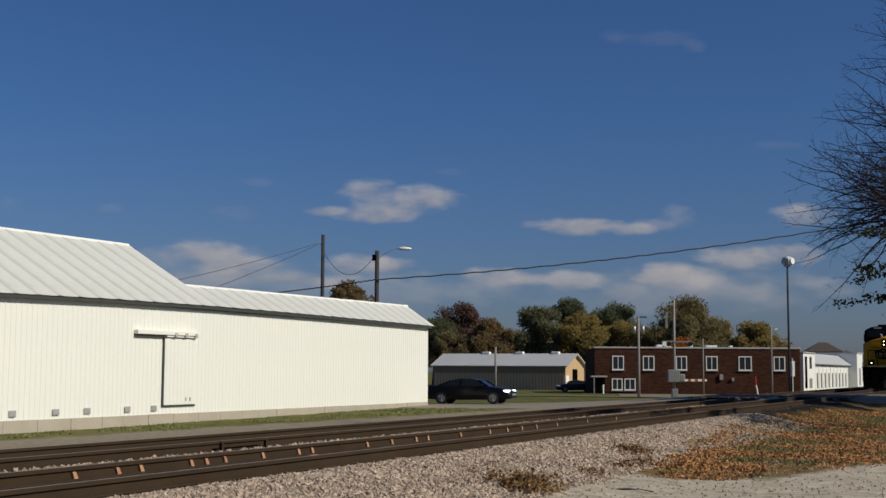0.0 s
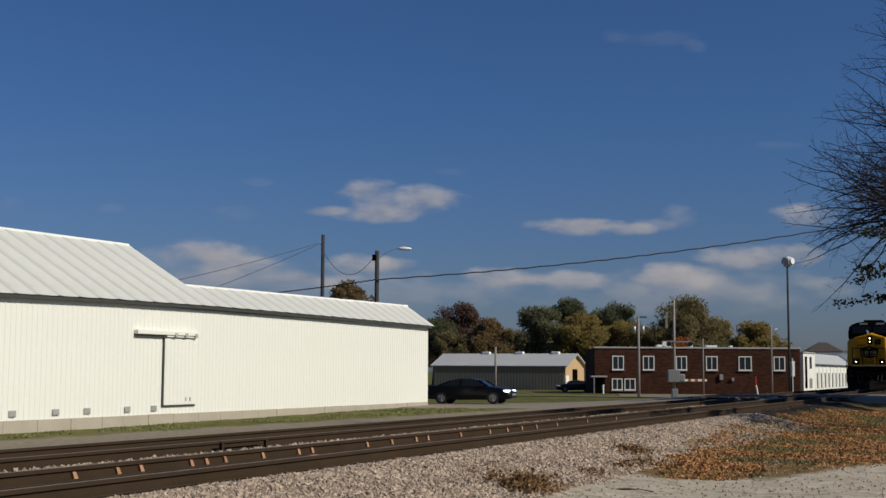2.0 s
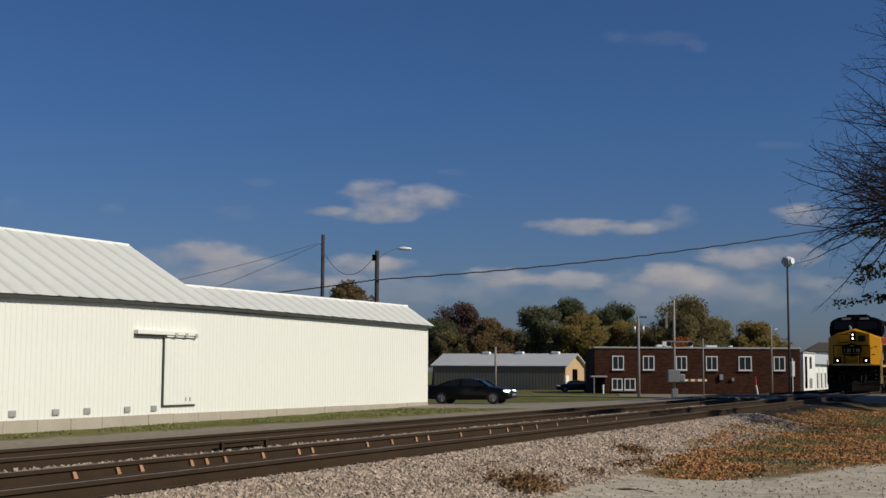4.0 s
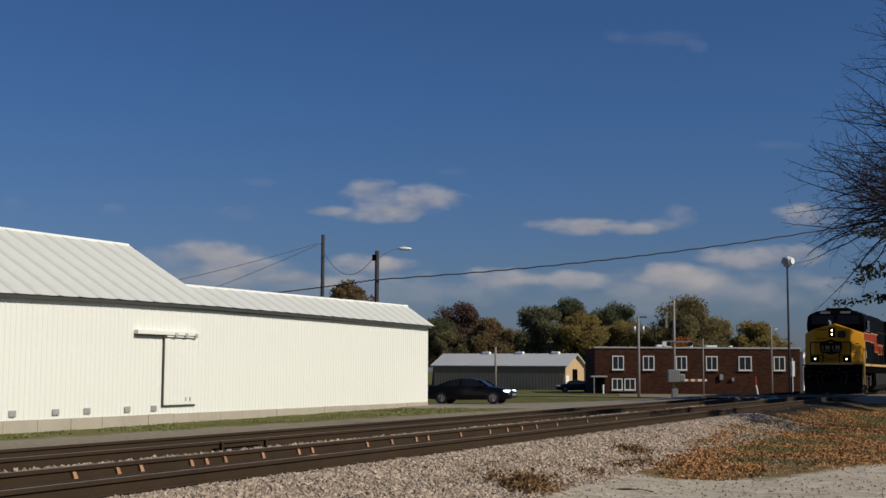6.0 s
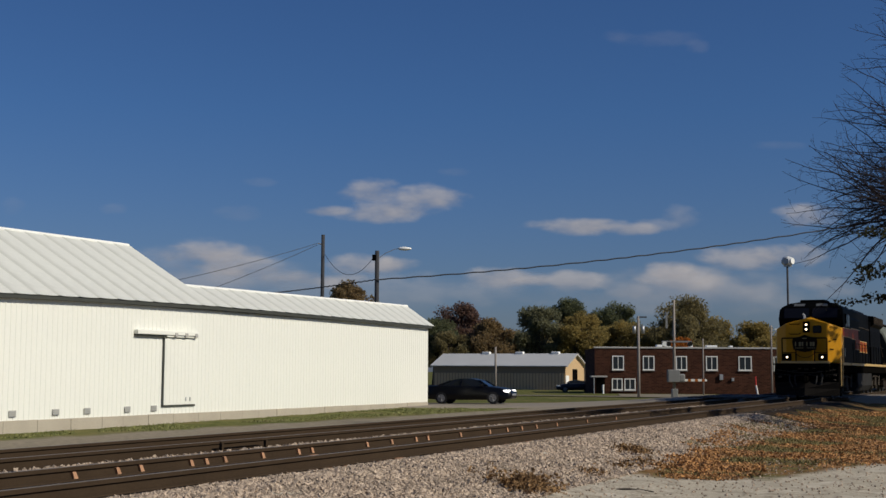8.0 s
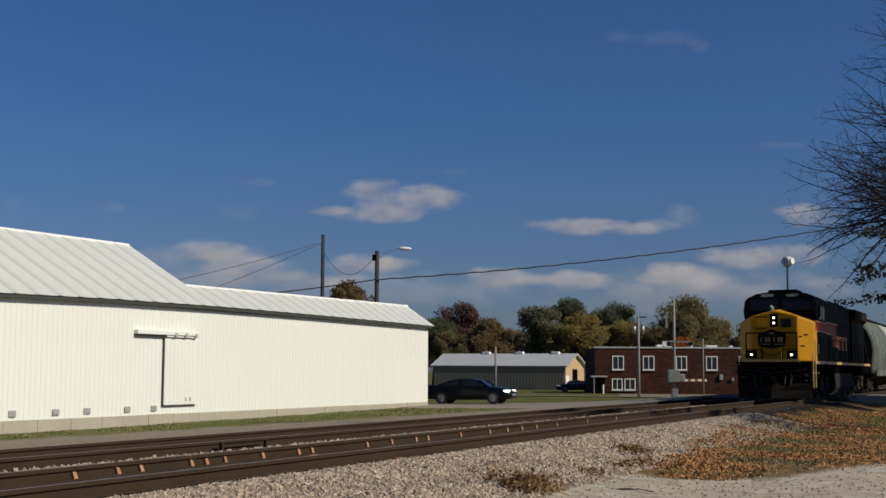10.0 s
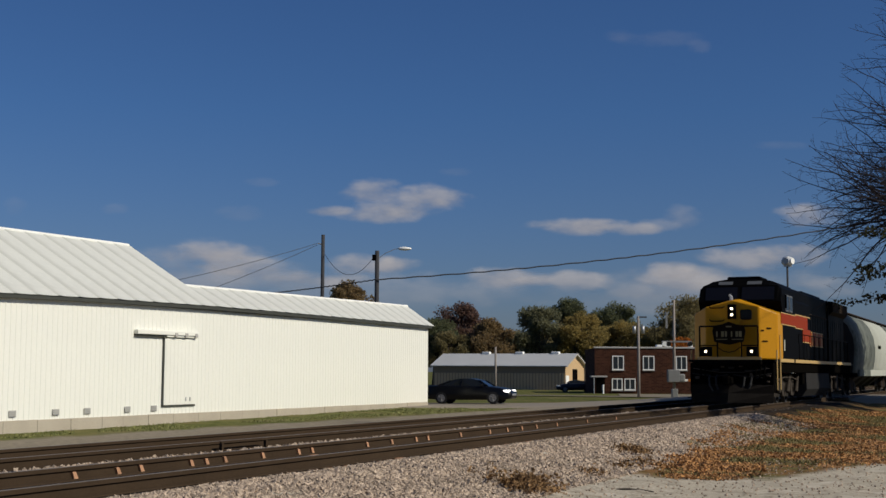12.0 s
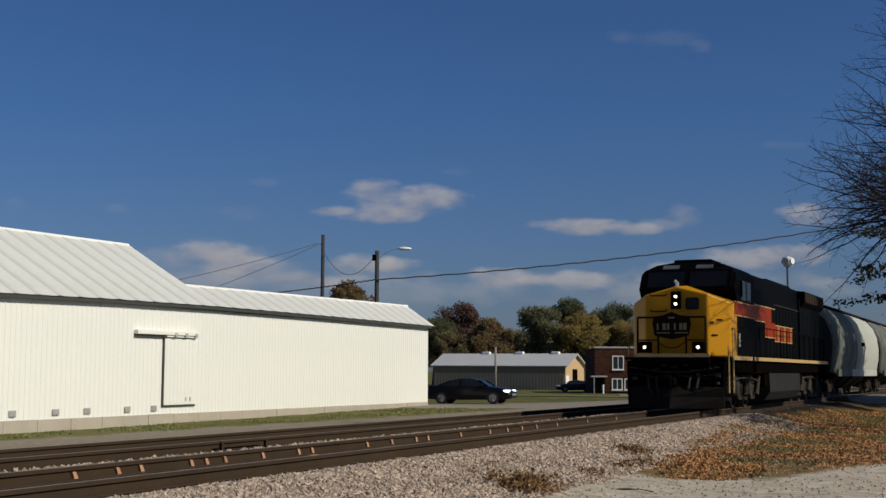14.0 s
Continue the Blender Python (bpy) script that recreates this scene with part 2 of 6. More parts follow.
def prism(bm, outline, axis, a, b):
    """A closed outline in a plane, drawn out along an axis (0, 1 or 2) from a to b."""
    def at(p, w):
        q = list(p)
        q.insert(axis, w)
        return bm.verts.new(q)
    lo, hi = [at(p, a) for p in outline], [at(p, b) for p in outline]
    n = len(outline)
    bm.faces.new(lo[::-1])
    bm.faces.new(hi)
    for i in range(n):
        bm.faces.new((lo[i], lo[(i + 1) % n], hi[(i + 1) % n], hi[i]))
    bmesh.ops.recalc_face_normals(bm, faces=bm.faces[:])
    return bm


def loft(bm, rings, caps=True):
    """Skins rings of equal count, one after another."""
    vs = [[bm.verts.new(p) for p in r] for r in rings]
    n = len(rings[0])
    for a, b in zip(vs, vs[1:]):
        for i in range(n):
            bm.faces.new((a[i], a[(i + 1) % n], b[(i + 1) % n], b[i]))
    if caps:
        bm.faces.new(vs[0][::-1])
        bm.faces.new(vs[-1])
    bmesh.ops.recalc_face_normals(bm, faces=bm.faces[:])
    return bm


def soup(name, verts, faces, material, parent=None, label="", smooth=False):
    me = bpy.data.meshes.new(name)
    me.from_pydata(verts.tolist() if hasattr(verts, "tolist") else verts, [], faces.tolist() if hasattr(faces, "tolist") else faces)
    me.materials.append(material)
    if smooth:
        me.polygons.foreach_set("use_smooth", [True] * len(me.polygons))
    ob = new(name, me)
    if parent:
        ob.parent = parent
    return tagged(ob, label)


# Everything beside the railway lies along it: local x is across, to the camera's side, local y along, away from the camera.
TURN = -24.757
ALONG = pose(0, 0, 0, 0, 0, TURN)
CT, ST = math.cos(radians(-TURN)), math.sin(radians(-TURN))
TRACK_1, TRACK_2, RAIL_1, RAIL_2 = -9.716, -13.9, 0.597, 0.50
rng = np.random.default_rng(7)


def to_uv(x, y):
    return x * CT - y * ST, x * ST + y * CT


def to_xy(u, v):
    return u * CT + v * ST, -u * ST + v * CT


# ---- ground ----
def lift(u, v):
    """The ground's height across and along the railway."""
    bed = np.interp(u, [-60, -33, -27, -20, -17.2, -15.6, -12.4, -11.9, -11.5, -11.15, -10.8, -9.0, -8.5, -8.1, -6.4, -4.8, 0], [0, 0, -0.02, -0.02, 0.04, 0.26, 0.27, 0.36, 0.465, 0.45, 0.37, 0.36, 0.41, 0.40, 0.07, 0.0, 0])
    side = np.interp(u, [-40, -27, -20, -16], [0, 1, 1, 0]) * np.interp(v, [10, 30, 60, 70], [-0.24, -0.2, 0.0, 0.0])
    dip = -0.4 * np.interp(u, [-22, -16.5], [1, 0]) * np.interp(v, [80, 115], [0, 1])     # falls away beyond the street
    x, y = to_xy(u, v)
    hump = 0.46 * np.interp(x, [7, 14, 24, 60, 90], [0, 1, 1, 0.9, 0]) * np.exp(-((y - 67.0) / 6.5) ** 2)
    return np.maximum(bed + side + dip, np.where((v > 40) & (hump > 0.03), hump, -9.0))


def ground():
    us = np.concatenate([[-2500, -1200, -600, -300, -160, -100, -70, -50, -40], np.arange(-34, 4.01, 0.35), [5, 7, 10, 15, 25, 50, 100, 200, 400, 900, 2500]])
    vs = np.concatenate([[-2500, -900, -300, -100, -40, -15, -5], np.arange(0, 70, 0.7), np.arange(70, 200, 5), [220, 260, 320, 400, 550, 800, 1200, 2500]])
    uu, vv = np.meshgrid(us, vs, indexing="ij")
    zz = lift(uu, vv)
    near = (np.abs(uu) < 40) & (np.abs(vv) < 90)
    zz = zz + np.where(near, rng.normal(0, 0.012, zz.shape), 0)
    verts = np.stack([uu, vv, zz], -1).reshape(-1, 3)
    n, k = len(us), len(vs)
    i, j = np.meshgrid(np.arange(n - 1), np.arange(k - 1), indexing="ij")
    a = (i * k + j).ravel()
    ob = soup("ground", verts, np.stack([a, a + k, a + k + 1, a + 1], -1), ground_material(), smooth=True)
    ob.matrix_world = ALONG
    return tagged(ob, "flat trackside ground of pale gravel, worn grass and dirt", "ground", kind="structure")


def ground_material():
    """Gravel near the camera and along the railway, grass beyond, in strips that follow the track."""
    m = bpy.data.materials.new("trackside_ground")
    m.use_nodes = True
    nt = m.node_tree
    b = nt.nodes["Principled BSDF"]
    b.inputs["Roughness"].default_value = 0.95
    b.inputs["Specular IOR Level"].default_value = 0.05
    co = nt.nodes.new("ShaderNodeTexCoord")
    sep = nt.nodes.new("ShaderNodeSeparateXYZ")
    nt.links.new(co.outputs["Object"], sep.inputs[0])

    def tex(scale, detail=5):
        n = nt.nodes.new("ShaderNodeTexNoise")
        n.inputs["Scale"].default_value, n.inputs["Detail"].default_value = scale, detail
        nt.links.new(co.outputs["Object"], n.inputs["Vector"])
        return n.outputs["Fac"]

    def blend(fac, a, c):
        x = nt.nodes.new("ShaderNodeMix")
        x.data_type = "RGBA"
        for key, val in (("A", a), ("B", c)):
            if isinstance(val, tuple):
                x.inputs[key].default_value = (*val, 1)
            else:
                nt.links.new(val, x.inputs[key])
        nt.links.new(fac, x.inputs["Factor"])
        return x.outputs["Result"]

    def span(value, lo, hi):
        r = nt.nodes.new("ShaderNodeMapRange")
        r.inputs["From Min"].default_value, r.inputs["From Max"].default_value = lo, hi
        nt.links.new(value, r.inputs["Value"])
        return r.outputs["Result"]

    def plus(a, c, k=1.0):
        x = nt.nodes.new("ShaderNodeMath")
        x.operation = "MULTIPLY_ADD"
        nt.links.new(c, x.inputs[0])
        x.inputs[1].default_value = k
        nt.links.new(a, x.inputs[2])
        return x.outputs[0]

    def both_of(a, c):
        x = nt.nodes.new("ShaderNodeMath")
        x.operation = "MULTIPLY"
        nt.links.new(a, x.inputs[0])
        nt.links.new(c, x.inputs[1])
        return x.outputs[0]

    edge = plus(sep.outputs["X"], tex(0.5), 2.2)            # wavering distance across
    grit = blend(span(tex(22), 0.35, 0.65), (0.33, 0.285, 0.215), (0.54, 0.475, 0.37))
    grit = blend(span(tex(0.8), 0.45, 0.7), grit, (0.38, 0.335, 0.26))
    grit = blend(span(tex(3.0, 7), 0.52, 0.72), grit, (0.25, 0.215, 0.16))
    grit = blend(span(tex(1.7, 7), 0.56, 0.7), grit, (0.56, 0.50, 0.40))
    dirt = blend(span(tex(9), 0.3, 0.7), (0.022, 0.0155, 0.010), (0.050, 0.036, 0.0235))
    sand = blend(span(tex(5), 0.3, 0.7), (0.19, 0.162, 0.118), (0.275, 0.235, 0.178))
    lawn = blend(span(tex(3), 0.3, 0.7), (0.062, 0.078, 0.020), (0.13, 0.125, 0.040))
    lawn = blend(span(tex(0.35), 0.5, 0.72), lawn, (0.20, 0.16, 0.075))
    wide = plus(edge, sep.outputs["Y"], -0.12)             # the grass by the barn widens along it
    col = blend(span(wide, -28.6, -27.9), lawn, sand)
    col = blend(span(edge, -16.4, -15.4), col, dirt)
    # the bed under both tracks turns darker farther along
    far_bed = blend(span(tex(6), 0.3, 0.7), (0.014, 0.011, 0.009), (0.032, 0.025, 0.019))
    col = blend(both_of(span(edge, -16.4, -15.4), span(plus(sep.outputs["Y"], tex(0.5), 12.0), 28.0, 42.0)), col, far_bed)
    shy = plus(edge, span(sep.outputs["Y"], 36.0, 62.0), -3.4)     # the gravel gives way to dirt far along the track
    col = blend(span(shy, -7.4, -6.6), col, grit)
    far = span(plus(sep.outputs["Y"], tex(0.4), 3.0), 66.0, 68.5)
    col = blend(far, col, lawn)
    # leaf-strewn thin grass beside the lot
    past = nt.nodes.new("ShaderNodeMath")
    past.operation = "MAXIMUM"
    nt.links.new(sep.outputs["X"], past.inputs[0])
    past.inputs[1].default_value = -4.0
    reach = plus(plus(sep.outputs["Y"], past.outputs[0], -5.5), tex(0.6), 5.0)
    both = nt.nodes.new("ShaderNodeMath")
    both.operation = "MULTIPLY"
    nt.links.new(span(reach, 44.8, 46.4), both.inputs[0])
    nt.links.new(span(plus(sep.outputs["X"], tex(0.9), 2.5), -6.6, -5.4), both.inputs[1])
    thin = blend(span(tex(1.1), 0.42, 0.6), (0.20, 0.105, 0.042), (0.14, 0.125, 0.048))
    thin = blend(span(tex(4.0, 7), 0.5, 0.68), thin, (0.075, 0.055, 0.025))
    col = blend(both.outputs[0], col, thin)
    nt.links.new(col, b.inputs["Base Color"])
    bp = nt.nodes.new("ShaderNodeBump")
    bp.inputs["Strength"].default_value, bp.inputs["Distance"].default_value = 0.6, 0.03
    nt.links.new(tex(16, 6), bp.inputs["Height"])
    nt.links.new(bp.outputs["Normal"], b.inputs["Normal"])
    return m


ground()


# ---- barn ----
def barn():
    """A long white barn: one eave on the track side, a low narrow wing and a taller rear part with its ridge farther back."""
    b = thing("barn", "long white metal-sided barn with a pale ribbed metal roof", "barn", ALONG)
    u0, v0, vm, v1, slope = -28.0, 8.0, 40.0, 58.95, 0.63
    sill, eave = 0.2, 3.92
    low, high = (-29.35, 4.94), (-32.0, 6.34)
    back_low, back_high = -30.7, -36.4
    # walls, with thickness
    f = part("foundation", boxed((u0 - 0.25, v0, -0.7), (u0 + 0.01, v1 + 0.02, sill - 0.01)), CONCRETE, b, "stained grey-tan concrete foundation")
    v = v0
    while v < v1 - 1.3:
        wide = 1.05 + 0.5 * float(rng.random())
        part("foundation_block", boxed((u0 - 0.02, v + 0.012, -0.7), (u0 + 0.045 + 0.015 * float(rng.random()), min(v + wide, v1), sill - 0.02 * float(rng.random())), 0.01), CONCRETE, f)
        v += wide
    wall = bmesh.new()
    box(wall, (u0 - 0.2, v0, sill), (u0 - 0.03, v1, eave))
    part("wall", wall, WHITE_SIDING, b)
    end = prism(bmesh.new(), [(u0 - 0.03, -0.4), (u0 - 0.03, eave), low, (back_low, eave + 0.15), (back_low, -0.4)], 1, v1 - 0.15, v1 - 0.01)
    part("gable_wall", end, WHITE_SIDING, b)
    mid = prism(bmesh.new(), [(u0 - 0.2, 0), (u0 - 0.2, eave), high, (back_high, eave), (back_high, 0)], 1, vm - 0.35, vm - 0.2)
    part("gable_wall", mid, WHITE_SIDING, b)
    part("back_wall", boxed((back_low - 0.02, vm, -0.4), (back_low + 0.12, v1 - 0.15, eave + 0.14)), WHITE_SIDING, b)
    part("back_wall", boxed((back_high, v0, -0.4), (back_high + 0.15, vm - 0.35, eave)), WHITE_SIDING, b)
    part("side_wall", boxed((back_high, v0 - 0.15, -0.4), (u0 - 0.03, v0, eave)), WHITE_SIDING, b)
    # the old eave is not quite straight: it bows up where the two parts meet
    def eave_at(v):
        return eave + 0.06 + float(np.interp(v, [8, 28, 34, 40, 48, 59.3], [0, 0, 0.10, 0.14, 0.12, 0.05]))
    stations = [v0] + [10.0 + 2.0 * k for k in range(25)] + [v1 + 0.05]
    fascia = loft(bmesh.new(), [[(u0 + 0.02, v, eave_at(v) - 0.13), (u0 + 0.20, v, eave_at(v) - 0.13), (u0 + 0.205, v, eave_at(v) - 0.02), (u0 + 0.02, v, eave_at(v) + 0.02)] for v in stations])
    part("fascia", fascia, TRIM_AND_SHADE, b, "dark weathered eave board")
    # ribbed siding panels
    wide = 0.915
    bm = bmesh.new()
    n = 4
    prof = []
    for k in range(n):
        y = k * wide / n
        prof += [(0.0, y), (0.0, y + 0.13), (0.013, y + 0.142), (0.013, y + 0.203), (0.0, y + 0.215)]
    prof += [(0.0, wide)]
    lo = [bm.verts.new((x, y, sill - 0.02)) for x, y in prof]
    hi = [bm.verts.new((x, y, eave + 0.03)) for x, y in prof]
    for i in range(len(prof) - 1):
        bm.faces.new((lo[i], lo[i + 1], hi[i + 1], hi[i]))
    first = part("siding_panel", bm, WHITE_SIDING, b)
    count = int((v1 - v0) / wide)
    for k in range(count):
        jit = 0.0005 * (k % 3)
        m = pose(u0 + jit, v1 - (k + 1) * wide, 0)
        if k == 0:
            first.matrix_local = m
        else:
            shared("siding_panel", first.data, b, m)
    # roof sheets, each lapped over the next
    sheet = 0.96
    prof = [(0.0, 0.010), (0.05, 0.028), (0.12, 0.028), (0.20, 0.014), (0.46, 0.008), (0.74, 0.006), (0.96, 0.012)]
    for ru, ends, ya, yb, bu in ((low[0], (4.95, 5.07), vm, v1 + 0.3, back_low - 0.3), (high[0], (6.36, 6.575), v0 - 0.3, vm, back_high - 0.3)):
        def ridge_at(v):
            return ends[0] + (ends[1] - ends[0]) * (v - ya) / (yb - ya)
        eu, rz = u0 + 0.22, min(ends)
        part("roof_deck", prism(bmesh.new(), [(u0 - 0.12, eave + 0.10), (ru, rz - 0.06), (bu, rz - 0.06 - (ru - bu) * slope), (bu, rz - (ru - bu) * slope - 0.16), (ru, rz - 0.18), (u0 - 0.12, eave)], 1, ya, yb - 0.02), WHITE_ROOF, b)
        for k in range(int((yb - ya) / sheet + 0.02)):
            v = yb - (k + 1) * sheet
            bm = bmesh.new()
            foot = [bm.verts.new((eu, y, eave_at(v + y) + h)) for y, h in prof]
            head = [bm.verts.new((ru, y, ridge_at(v + y) + h)) for y, h in prof]
            for i in range(len(prof) - 1):
                bm.faces.new((foot[i], foot[i + 1], head[i + 1], head[i]))
            part("roof_panel", bm, ROOF_SHEET, b).matrix_local = pose(0, v, 0)
        # cap is whiter than the sheets: the ridge's highlight is put into its colour
        part("ridge_cap", rod(bmesh.new(), (ru, ya, ends[0]), (ru, yb, ends[1] + 0.01), 0.06), WHITE_PAINT, b)
    rake = bmesh.new()
    tube(rake, [(u0 - 1.3, vm + 0.01, 4.93), (high[0], vm + 0.01, 6.56)], [0.05, 0.05])
    part("rake_trim", rake, WHITE_ROOF, b)
    # sliding door with its track
    door = part("sliding_door", boxed((u0 + 0.03, 37.1, 0.50), (u0 + 0.075, 38.95, 2.86), 0.008), WHITE_SIDING, b, "white sliding door with dark left and lower edges")
    # thin dark strips along the door's left and lower edges
    part("edge_strip", boxed((u0 + 0.026, 37.03, 0.46), (u0 + 0.05, 37.10, 2.88)), TRIM_AND_SHADE, door)
    part("lower_strip", boxed((u0 + 0.026, 37.03, 0.44), (u0 + 0.06, 38.98, 0.50)), TRIM_AND_SHADE, door)
    for k in range(8):
        part("door_rib", boxed((u0 + 0.075, 37.2 + k * 0.22, 0.52), (u0 + 0.082, 37.25 + k * 0.22, 2.84), 0.003), WHITE_SIDING, door)
    for v in (38.35, 38.6):
        part("door_pull", boxed((u0 + 0.075, v, 0.62), (u0 + 0.10, v + 0.05, 0.76), 0.005), GALV, door)
    part("track_cover", boxed((u0 + 0.02, 35.42, 2.97), (u0 + 0.20, 38.98, 3.12), 0.02), WHITE_SIDING, b, "white door track hood")
    # dark strip stands in for the hood's shadow along its left half
    part("hood_shade_strip", boxed((u0 + 0.022, 35.42, 2.90), (u0 + 0.12, 37.1, 2.966)), TRIM_AND_SHADE, b)
    part("track_rail", boxed((u0 + 0.03, 37.1, 2.90), (u0 + 0.15, 38.98, 2.965), 0.01), WHITE_SIDING, b)
    for v in (37.5, 38.1, 38.7):
        part("hanger", boxed((u0 + 0.15, v, 2.92), (u0 + 0.22, v + 0.16, 3.06), 0.01), COPING, b)
    for v in (29.76, 31.65, 33.13, 35.16, 36.6, 27.9, 26.2):
        w = part("vent", boxed((u0 + 0.02, v - 0.15, 0.30), (u0 + 0.05, v + 0.15, 0.50), 0.008), VENT, b, "small grey wire-mesh vent")
        for k in range(3):
            part("louvre", boxed((u0 + 0.05, v - 0.12, 0.325 + k * 0.06), (u0 + 0.06, v + 0.12, 0.34 + k * 0.06)), GALV, w)
    return b


barn()


# ---- railway ----
def track(name, u, top, va, vb, label, new_ties):
    t = thing(name, label, "railway track", ALONG, kind="structure")
    for side in (-0.753, 0.753):
        prof = [(-0.075, -0.17), (0.075, -0.17), (0.07, -0.155), (0.009, -0.14), (0.009, -0.055), (0.038, -0.045), (0.038, -0.004), (0.03, 0), (-0.03, 0), (-0.038, -0.004), (-0.038, -0.045), (-0.009, -0.055), (-0.009, -0.14), (-0.07, -0.155)]
        r = part("rail", prism(bmesh.new(), [(u + side + a, top + z - 0.003) for a, z in prof], 1, va, vb), RAIL_STEEL, t, "rusty steel rail with a worn head")
        part("rail_head", boxed((u + side - 0.028, va, top - 0.004), (u + side + 0.028, vb, top), 0.0), RAIL_HEAD, r)
    old, fresh = boxed((-1.28, -0.11, -0.18), (1.28, 0.11, 0.0), 0.012), boxed((-1.28, -0.11, -0.18), (1.28, 0.11, 0.0), 0.012)
    first = {0: part("tie", old, TIE_DARK, t), 1: part("tie", fresh, TIE_NEW, t, "fresh pale orange-brown wooden tie")}
    used = {0: False, 1: False}
    count = 0
    v = va
    while v < vb and count < 230:
        k = 1 if any(abs(v - q) < 0.28 for q in new_ties) else 0
        m = pose(u + float(rng.normal(0, 0.03)), v, top - 0.188 + float(rng.normal(0, 0.006)), 0, 0, float(rng.normal(0, 0.6)))
        if used[k]:
            tagged(shared("tie", first[k].data, t, m), "fresh pale orange-brown wooden tie" if k else "")
        else:
            first[k].matrix_local, used[k] = m, True
        v += 0.52 + float(rng.normal(0, 0.02))
        count += 1
    for k, q in enumerate(new_ties):         # rust-orange anchors clamped to the far rail
        part("rail_anchor", prism(bmesh.new(), [(q - 0.04, top - 0.065), (q + 0.02, top - 0.065), (q + 0.07, top - 0.15), (q + 0.0, top - 0.15)], 0, u - 0.745, u - 0.715), TIE_NEW, t, "rust-orange rail anchor")
    if not used[1]:
        bpy.data.objects.remove(first[1])
    return t


NEW_TIES = (12.17, 12.97, 13.43, 14.51, 14.86, 15.31, 16.29, 17.31, 17.72, 19.57, 20.5, 21.49, 22.0, 23.52, 25.03, 26.02, 26.89, 27.82, 29.21, 31.5, 34.0)
track("track_1", TRACK_1, RAIL_1, -15.0, 260.0, "main railway track on dark timber ties and ballast", NEW_TIES)
track("track_2", TRACK_2, RAIL_2, -15.0, 260.0, "second railway track, rusty and dark with dirt", ())


# ---- crossing road ----
def road():
    """A street that climbs over both tracks and runs on past the barn's end."""
    xs = np.array([-60, -20, -4, 2, 6, 10, 13, 15, 18, 21, 24, 27, 31, 36, 50, 90])
    zs = np.array([0.02, 0.02, 0.02, 0.03, 0.06, 0.22, 0.42, 0.50, 0.53, 0.58, 0.60, 0.57, 0.53, 0.50, 0.45, 0.30])
    mid = 66.5 + 0.02 * xs
    ys = np.linspace(-4.2, 4.2, 9)
    verts = [(x, m + y, z - 0.02 * (y / 4.2) ** 2) for x, m, z in zip(xs, mid, zs) for y in ys]
    verts += [(x, m + y, -0.3) for x, m, z in zip(xs, mid, zs) for y in (ys[0] - 0.6, ys[-1] + 0.6)]
    faces, k, n = [], len(ys), len(xs)
    for i in range(n - 1):
        for j in range(k - 1):
            faces.append((i * k + j, (i + 1) * k + j, (i + 1) * k + j + 1, i * k + j + 1))
        s = n * k + i * 2
        faces += [(s, s + 2, (i + 1) * k, i * k), (i * k + k - 1, (i + 1) * k + k - 1, s + 3, s + 1)]
    ob = soup("road", np.array(verts), faces, ASPHALT, smooth=True)
    tagged(ob, "worn grey street that climbs over the railway crossing", "road", kind="structure")
    # crossing planks, beside and between the rails
    bm = boxed((-0.16, -4.4, -0.06), (0.16, 4.4, 0.0), 0.01)
    first = part("crossing_plank", bm, PLANK, ob)
    firstused = False
    for u, top in ((TRACK_1, 0.612), (TRACK_2, 0.56)):
        for du in (-1.5, -1.12, -0.55, -0.18, 0.18, 0.55, 1.12, 1.5):
            v = 68.0 if u == TRACK_1 else 67.0
            m = ALONG @ pose(u + du, v, top)
            if firstused:
                shared("crossing_plank", first.data, ob, m)
            else:
                first.matrix_local, firstused = m, True


def gravel_lot():
    """A pale parking strip before the brick building."""
    xs, ys = np.linspace(3, 70, 30), np.linspace(0, 1, 8)
    verts = [(x, 97 + 0.5 * math.sin(x * 0.9) + y * (7.5 + 0.6 * math.sin(x * 0.5) if x < 15 else 26.0), 0.03 + 0.004 * math.sin(x + y * 20)) for x in xs for y in ys]
    verts = [(x, y, z + 0.03 + float(lift(*to_uv(x, y)))) for x, y, z in verts]
    k = len(ys)
    faces = [(i * k + j, (i + 1) * k + j, (i + 1) * k + j + 1, i * k + j + 1) for i in range(len(xs) - 1) for j in range(k - 1)]
    tagged(soup("pavement", np.array(verts), faces, PALE_GRAVEL), "pale gravel parking strip before the brick building", "pavement", kind="structure")


road()
gravel_lot()


# ---- far buildings ----
def window_unit(parent, x0, x1, z0, z1, y, lights=2):
    """A framed window set in a wall that faces -y, at local depth y."""
    fr = bmesh.new()
    w = 0.085
    box(fr, (x0, y - 0.06, z0), (x0 + w, y + 0.02, z1))
    box(fr, (x1 - w, y - 0.06, z0), (x1, y + 0.02, z1))
    box(fr, (x0 + w, y - 0.06, z1 - w), (x1 - w, y + 0.02, z1))
    box(fr, (x0 + w, y - 0.06, z0), (x1 - w, y + 0.02, z0 + w))
    win = part("window", fr, WHITE_PAINT, parent, "white-framed window with dark panes")
    part("sill", boxed((x0 - 0.08, y - 0.14, z0 - 0.09), (x1 + 0.04, y - 0.002, z0 - 0.002), 0.01), COPING, win)
    step = (x1 - x0 - 2 * w) / lights
    for k in range(lights):
        a = x0 + w + k * step
        part("pane", boxed((a + 0.03, y - 0.03, z0 + w), (a + step - 0.03, y - 0.01, z1 - w)), PANE, win)
        if k:
            part("mullion", boxed((a - 0.03, y - 0.055, z0 + w), (a + 0.03, y - 0.005, z1 - w)), WHITE_PAINT, win)


